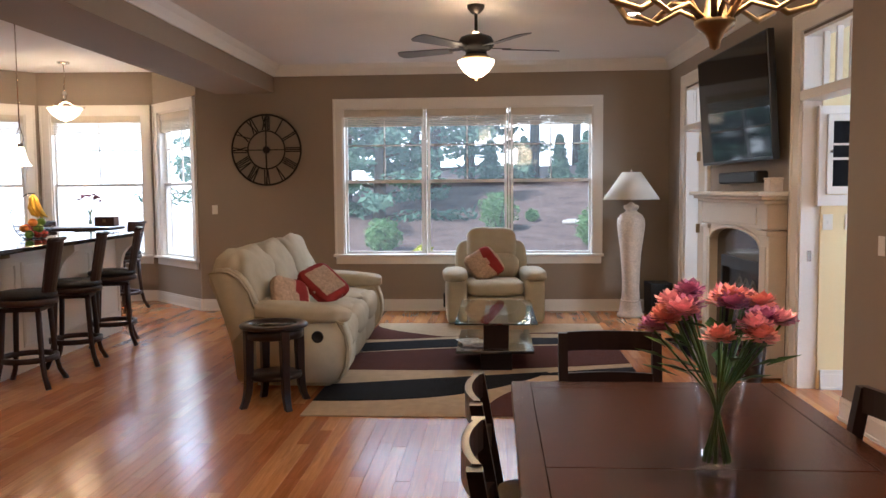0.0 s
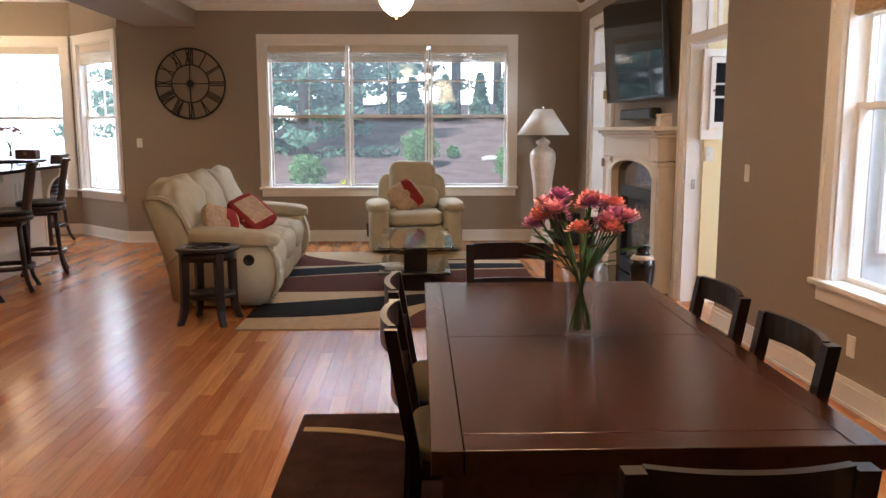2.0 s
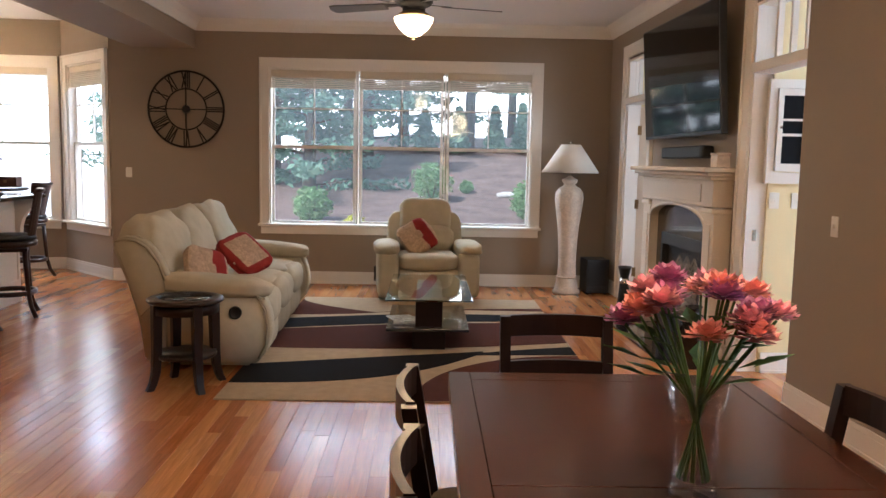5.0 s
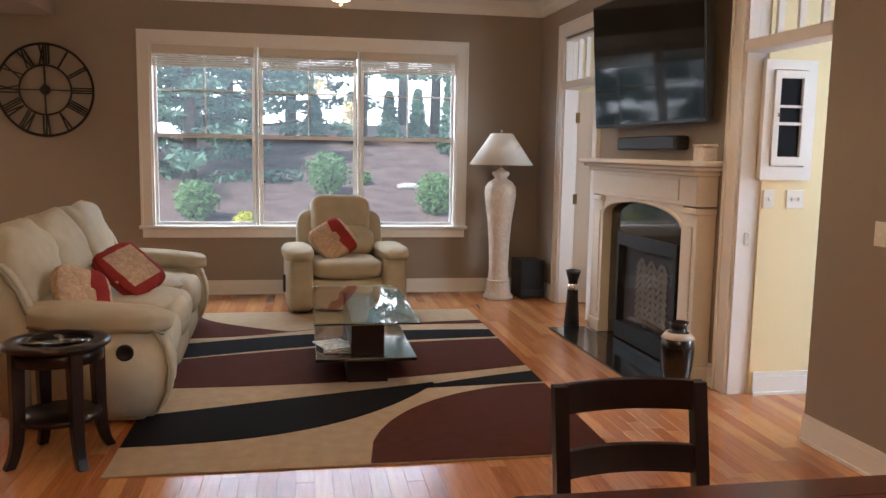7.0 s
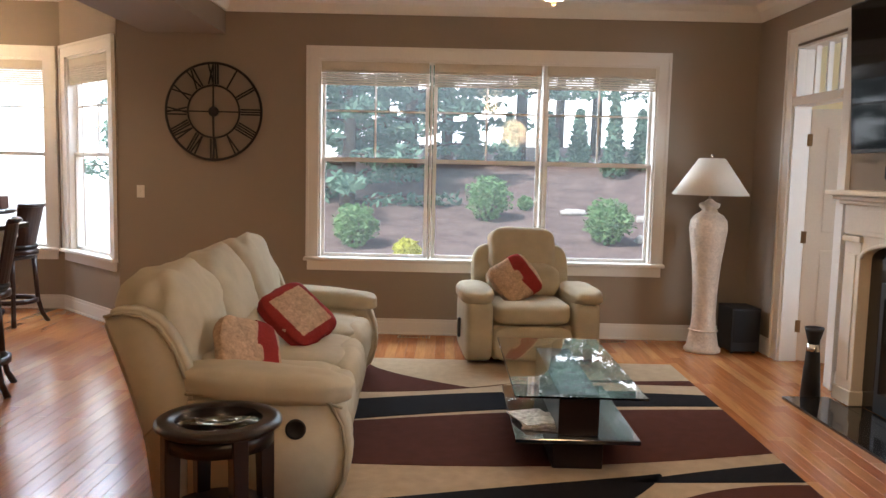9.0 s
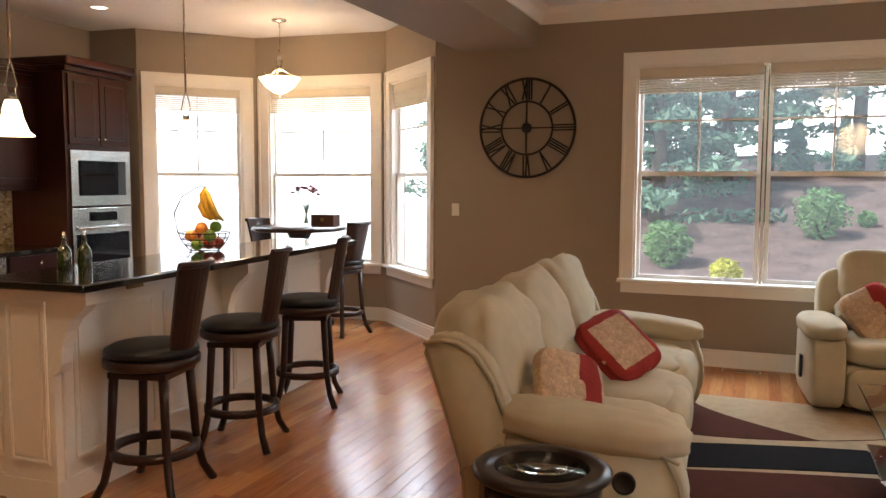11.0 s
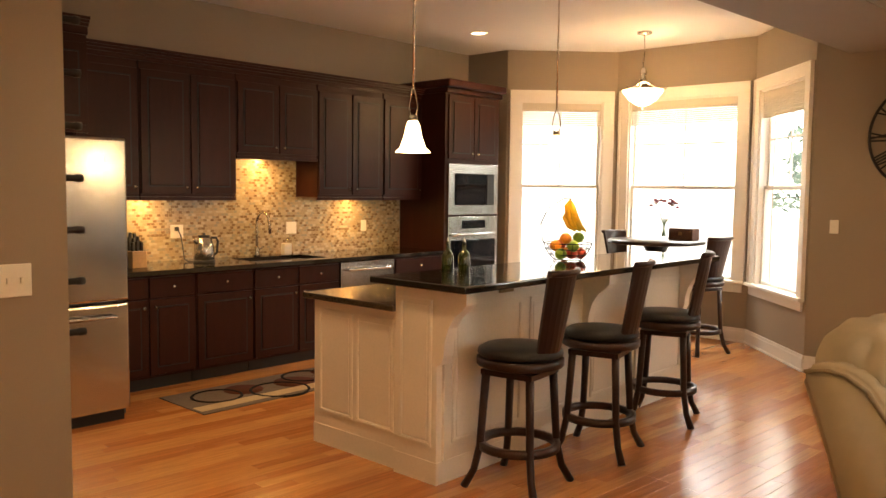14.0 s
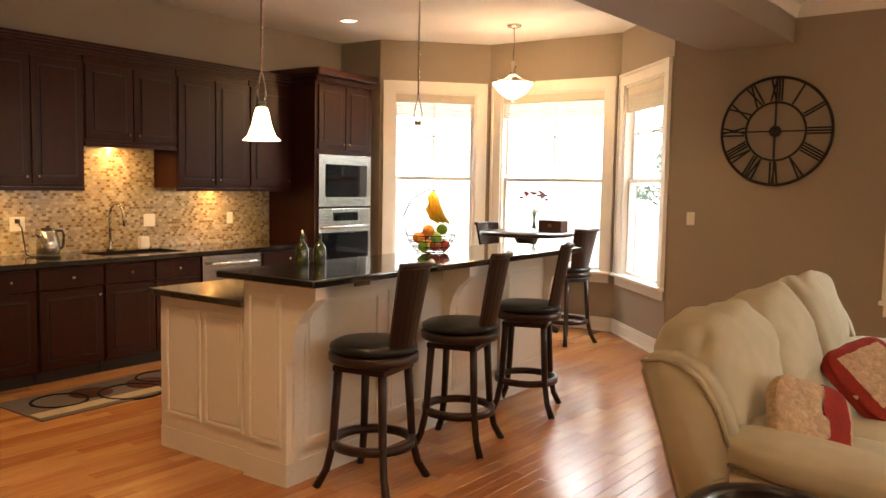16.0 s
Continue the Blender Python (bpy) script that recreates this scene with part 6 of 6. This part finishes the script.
# hall: small white wall cabinet, sofa and shade beyond
hc = thing("hall_wall_cabinet", "small white wall cabinet with glazed door in the hall", "cabinet", Matrix.Translation((3.03, 5.288, 1.72)))
part("frame", boxes((-0.17, -0.115, -0.04, 0, -0.36, 0.36), (0.115, 0.17, -0.04, 0, -0.36, 0.36), (-0.115, 0.115, -0.04, 0, 0.30, 0.36), (-0.115, 0.115, -0.04, 0, -0.36, -0.28)), TRIM, hc)
dr = part("door", boxes((-0.112, -0.075, -0.055, -0.012, -0.275, 0.295), (0.075, 0.112, -0.055, -0.012, -0.275, 0.295), (-0.075, 0.075, -0.055, -0.012, 0.25, 0.295), (-0.075, 0.075, -0.055, -0.012, -0.275, -0.22), (-0.075, 0.075, -0.052, -0.02, 0.075, 0.09), (-0.075, 0.075, -0.052, -0.02, -0.03, -0.012)), TRIM, hc)
part("door_glass", boxes((-0.075, 0.075, -0.03, -0.024, -0.22, 0.25)), SCREEN, dr)
part("knob", lathe([(0.004, 0), (0.012, 0.012), (0, 0.02)], 12, m=Matrix.Translation((-0.09, -0.056, 0.03)) @ Matrix.Rotation(radians(90), 4, "X")), NICKEL, dr)
ssf = thing("daybed", "grey cushioned daybed with dark base in the sunroom", "daybed", Matrix.Translation((4.0, 7.0, 0)))
part("base", rbox(-0.4, 0.5, -0.7, 0.7, 0.12, 0.40, 0.02), ESPRESSO, ssf)
part("mattress", puff(0.05, 0, 0.50, 0.44, 0.69, 0.10, 0.35), SEATCLOTH, ssf)
part("back_cushion", puff(0.05, 0.58, 0.75, 0.40, 0.12, 0.2, 0.5), PLATE, ssf)
for sx in (-0.35, 0.45):
    for sy in (-0.62, 0.62):
        part("leg", rbox(sx - 0.03, sx + 0.03, sy - 0.03, sy + 0.03, 0, 0.119, 0.004), ESPRESSO, ssf)
for x, y in ((-0.45, 9.02), (1.35, 9.02)):
    vt = thing("floor_vent", "brown metal floor vent near the window wall", "vent", Matrix.Translation((x, y, 0)))
    part("frame", boxes((-0.15, 0.15, -0.05, -0.04, 0, 0.005), (-0.15, 0.15, 0.04, 0.05, 0, 0.005), (-0.15, -0.14, -0.04, 0.04, 0, 0.005), (0.14, 0.15, -0.04, 0.04, 0, 0.005)), BRONZE, vt)
    for k in range(9):
        part("slat", boxes((-0.13 + 0.03 * k, -0.12 + 0.03 * k, -0.04, 0.04, 0, 0.004)), IRON, vt)

# ---- outdoors ----


def hill(x, y):
    z = float(np.interp(y, [10.6, 12.0, 13.3, 14.2, 16.2, 18.0, 21.0, 26.0, 40.0], [-0.4, 0.0, 0.22, 0.33, 0.60, 1.0, 1.65, 2.3, 2.6]))
    side = max(0.0, min(1.0, (x + 6.0) / 3.0)) * max(0.0, min(1.0, (14.0 - x) / 5.0))
    z = -0.4 + (z + 0.4) * side
    return z + 0.10 * noise.noise(Vector((x * 0.35, y * 0.35, 0))) * (1 if y > 11.5 else 0)


bm = bmesh.new()
xs = [-400, -120, -50, -25] + [-16 + k for k in range(41)] + [40, 90, 200, 400]
ys = [-400, -100, -30, -8] + [0 + 1.0 * k for k in range(46)] + [60, 100, 200, 400]
gv = [[bm.verts.new((x, y, hill(x, y))) for x in xs] for y in ys]
for r0, r1 in zip(gv, gv[1:]):
    for k in range(len(xs) - 1):
        f = bm.faces.new((r0[k], r0[k + 1], r1[k + 1], r1[k]))
        f.smooth = True
struct("ground", bm, MULCH, "brown mulched garden ground rising behind the house", "ground")
# pale slab added so the overexposed window views come out white
struct("driveway", boxes((-390, -4.9, 11.0, 390, -0.6, -0.26), (4.2, 30, -20, 3.1, -0.6, -0.26)), mat("pale_ground", (0.78, 0.77, 0.75), 0.9, var=0.1, scale=2), "pale ground slab added to whiten the window views", "driveway")


# bright hazy distance behind the trees
bm = bmesh.new()
arc = [(75 * math.cos(radians(12 + 6 * k)), 75 * math.sin(radians(12 + 6 * k))) for k in range(27)]
low, high = [bm.verts.new((x, y, -2)) for x, y in arc], [bm.verts.new((x, y, 40)) for x, y in arc]
for k in range(len(arc) - 1):
    bm.faces.new((low[k], low[k + 1], high[k + 1], high[k]))
struct("backdrop", bm, glow("bright_haze", (0.93, 0.97, 1.0), 1.4), "bright white hazy sky behind the garden", "sky")


def leaves(bm, c, rad, count, size, rg, flat=0.0, drop=0.0):
    for _ in range(count):
        while True:
            d = Vector((rg.uniform(-1, 1), rg.uniform(-1, 1), rg.uniform(-1, 1)))
            if 0.25 < d.length < 1:
                break
        k = 0.75 + 0.25 * noise.noise(d * 2.5 + Vector(c))
        p = Vector(c) + Vector((d.x * rad[0], d.y * rad[1], d.z * rad[2])) * k
        u = Vector((rg.uniform(-1, 1), rg.uniform(-1, 1), rg.uniform(-0.6, 0.6) - drop)).normalized()
        w = u.cross(Vector((rg.uniform(-1, 1), rg.uniform(-1, 1), rg.uniform(-1, 1))))
        if w.length < 0.1:
            continue
        w.normalize()
        s = size * rg.uniform(0.6, 1.3)
        bm.faces.new([bm.verts.new(p + q) for q in (-u * s, w * s * 0.35, u * s, -w * s * 0.35)])


def shrub(x, y, r, material, seed, label="rounded green boxwood shrub in mulch"):
    rg = random.Random(seed)
    s = thing("shrub", label, "shrub", Matrix.Translation((x, y, hill(x, y))), "garden shrubs")
    bm = bmesh.new()
    leaves(bm, (0, 0, r * 0.85), (r * 1.1, r * 1.1, r), 2600, 0.045, rg)
    part("foliage", bm, material, s)
    bm = bmesh.new()
    for k in range(5):
        a = k * 1.26
        tube([(0, 0, -0.05), (0.3 * r * math.cos(a), 0.3 * r * math.sin(a), r * 0.6), (0.55 * r * math.cos(a), 0.55 * r * math.sin(a), r)], [0.03, 0.02, 0.008], 5, bm)
    part("branches", bm, BARK, s)


shrub(-1.58, 14.2, 0.42, SHRUBL, 1)
shrub(0.60, 16.2, 0.50, SHRUBL, 2)
shrub(2.45, 14.6, 0.46, SHRUBL, 3)
shrub(-0.73, 13.3, 0.22, YELLOWL, 4, "small golden yellow shrub in mulch")
shrub(1.35, 17.2, 0.16, SHRUBL, 5, "tiny green seedling shrub in mulch")


def pine(x, y, h, r, seed, low=0.15, label="tall green pine with drooping branches"):
    rg = random.Random(seed)
    z0 = hill(x, y)
    s = thing("pine_tree", label, "tree", Matrix.Translation((x, y, z0)), "garden trees")
    part("trunk", tube([(0, 0, -0.2), (0.05, 0.02, h * 0.4), (-0.03, 0.04, h * 0.75), (0, 0, h)], [0.16, 0.12, 0.07, 0.02], 9), BARK, s)
    lim, cr = bmesh.new(), bmesh.new()
    n = int(h * 6)
    for k in range(n):
        t = low + (1 - low) * k / n
        a, ln = k * 2.4 + rg.uniform(-0.3, 0.3), r * (1.05 - t) * rg.uniform(0.7, 1.15) + 0.25
        z = h * t
        e = Vector((math.cos(a) * ln, math.sin(a) * ln, z + 0.12 * ln - 0.05 * ln * ln))
        tube([(0, 0, z), tuple(e * 0.5 + Vector((0, 0, z * 0.5 + 0.1))), tuple(e)], [0.035, 0.022, 0.008], 4, lim)
        for q in range(4):
            f = 0.35 + 0.22 * q
            leaves(cr, (e.x * f, e.y * f, z + (e.z - z) * f), (0.44, 0.44, 0.22), 52, 0.11, rg, drop=0.3)
    part("limbs", lim, BARK, s)
    part("crown", cr, PINE, s)


pine(-0.2, 22.0, 7.5, 2.0, 20, 0.12)
pine(3.9, 24.0, 8.0, 2.2, 21, 0.2)
pine(-3.0, 18.0, 6.5, 2.0, 11)
pine(-1.0, 19.5, 7.0, 1.9, 12, 0.1)
pine(-2.1, 17.2, 3.6, 1.5, 19, 0.02, "young green pine with low branches")
pine(-5.2, 17.0, 6.0, 1.9, 13)
pine(1.6, 21.5, 7.5, 2.1, 14, 0.22)
pine(5.4, 23.0, 8.0, 2.2, 15, 0.35)
pine(-1.9, 23.5, 8.0, 2.2, 16)
pine(8.2, 21.0, 7.0, 2.2, 17, 0.25)
pine(3.3, 27.0, 9.0, 2.4, 18, 0.35)


def arborvitae(x, y, h, seed):
    rg = random.Random(seed)
    s = thing("arborvitae", "narrow dark green arborvitae on the slope", "tree", Matrix.Translation((x, y, hill(x, y))), "arborvitae row")
    bm = bmesh.new()
    for k in range(8):
        t = k / 8
        leaves(bm, (0, 0, h * (0.1 + 0.88 * t)), (0.38 * (1 - t) + 0.06, 0.38 * (1 - t) + 0.06, h * 0.11), 260, 0.08, rg)
    part("foliage", bm, PINE, s)
    part("trunk", tube([(0, 0, -0.1), (0, 0, h * 0.9)], [0.05, 0.015], 6), BARK, s)


for k, (x, y, h) in enumerate(((1.3, 21.0, 1.3), (2.3, 21.4, 1.3), (3.0, 21.2, 1.4), (3.6, 20.0, 2.0), (4.4, 20.8, 1.5), (5.6, 21.4, 1.6), (0.4, 21.5, 1.2))):
    arborvitae(x, y, h, 30 + k)
rg = random.Random(50)
for k in range(9):
    x, y = rg.uniform(1.8, 4.6), rg.uniform(14.0, 17.5)
    solo("garden_rock", puff(0, 0, 0, rg.uniform(0.1, 0.26), rg.uniform(0.1, 0.2), rg.uniform(0.06, 0.12), 0.8, 8, lump=0.35, seed=k), ROCK, "pale rough garden rock lying in the mulch", "rock", Matrix.Translation((x, y, hill(x, y) + 0.03)), "garden rocks")

# ---- oak floor boards, last ----
fl_ob = thing("floor", "glossy honey oak strip floor", "floor")
fl_ob["kind"] = "structure"
BW = 0.083
rng = random.Random(7)


def board_mesh(ln, material):
    bm = bmesh.new()
    c = 0.0008
    w, h = BW - 0.0008, 0.012
    v = [bm.verts.new(p) for p in ((0, 0, -h), (w, 0, -h), (w, ln, -h), (0, ln, -h), (0, 0, -c), (w, 0, -c), (w, ln, -c), (0, ln, -c), (c, c, 0), (w - c, c, 0), (w - c, ln - c, 0), (c, ln - c, 0))]
    for f in ((4, 5, 9, 8), (5, 6, 10, 9), (6, 7, 11, 10), (7, 4, 8, 11), (8, 9, 10, 11), (0, 1, 5, 4), (1, 2, 6, 5), (2, 3, 7, 6), (3, 0, 4, 7)):
        bm.faces.new([v[i] for i in f])
    return mesh_of("board", bm, material)


lengths = [0.62, 0.84, 1.05, 1.3]
singles = [board_mesh(a, BOARD_ONE) for a in lengths]
verts, faces, single_count = [], [], 0
for row in range(int(13.8 / BW)):
    x = -7.3 + row * BW
    y = -3.3 - rng.random()
    while y < 10.4:
        k = rng.randrange(4)
        ln = lengths[k]
        if single_count < 298 and -2.35 < x < -0.2 and 1.6 < y < 6.0:
            ob = new("board", singles[k])
            ob.parent, ob.location = fl_ob, (x, y, 0)
            single_count += 1
        else:
            c, w = 0.0008, BW - 0.0005
            b = len(verts)
            verts += [(x, y, -c), (x + w, y, -c), (x + w, y + ln - 0.001, -c), (x, y + ln - 0.001, -c), (x + c, y + c, 0), (x + w - c, y + c, 0), (x + w - c, y + ln - c - 0.001, 0), (x + c, y + ln - c - 0.001, 0)]
            faces += [(b, b + 1, b + 5, b + 4), (b + 1, b + 2, b + 6, b + 5), (b + 2, b + 3, b + 7, b + 6), (b + 3, b, b + 4, b + 7), (b + 4, b + 5, b + 6, b + 7)]
        y += ln
me = bpy.data.meshes.new("board_field")
me.from_pydata(verts, [], faces)
me.materials.append(BOARD_REST)
field = new("board_field", me)
field.parent = fl_ob
field["kind"] = "stuff"
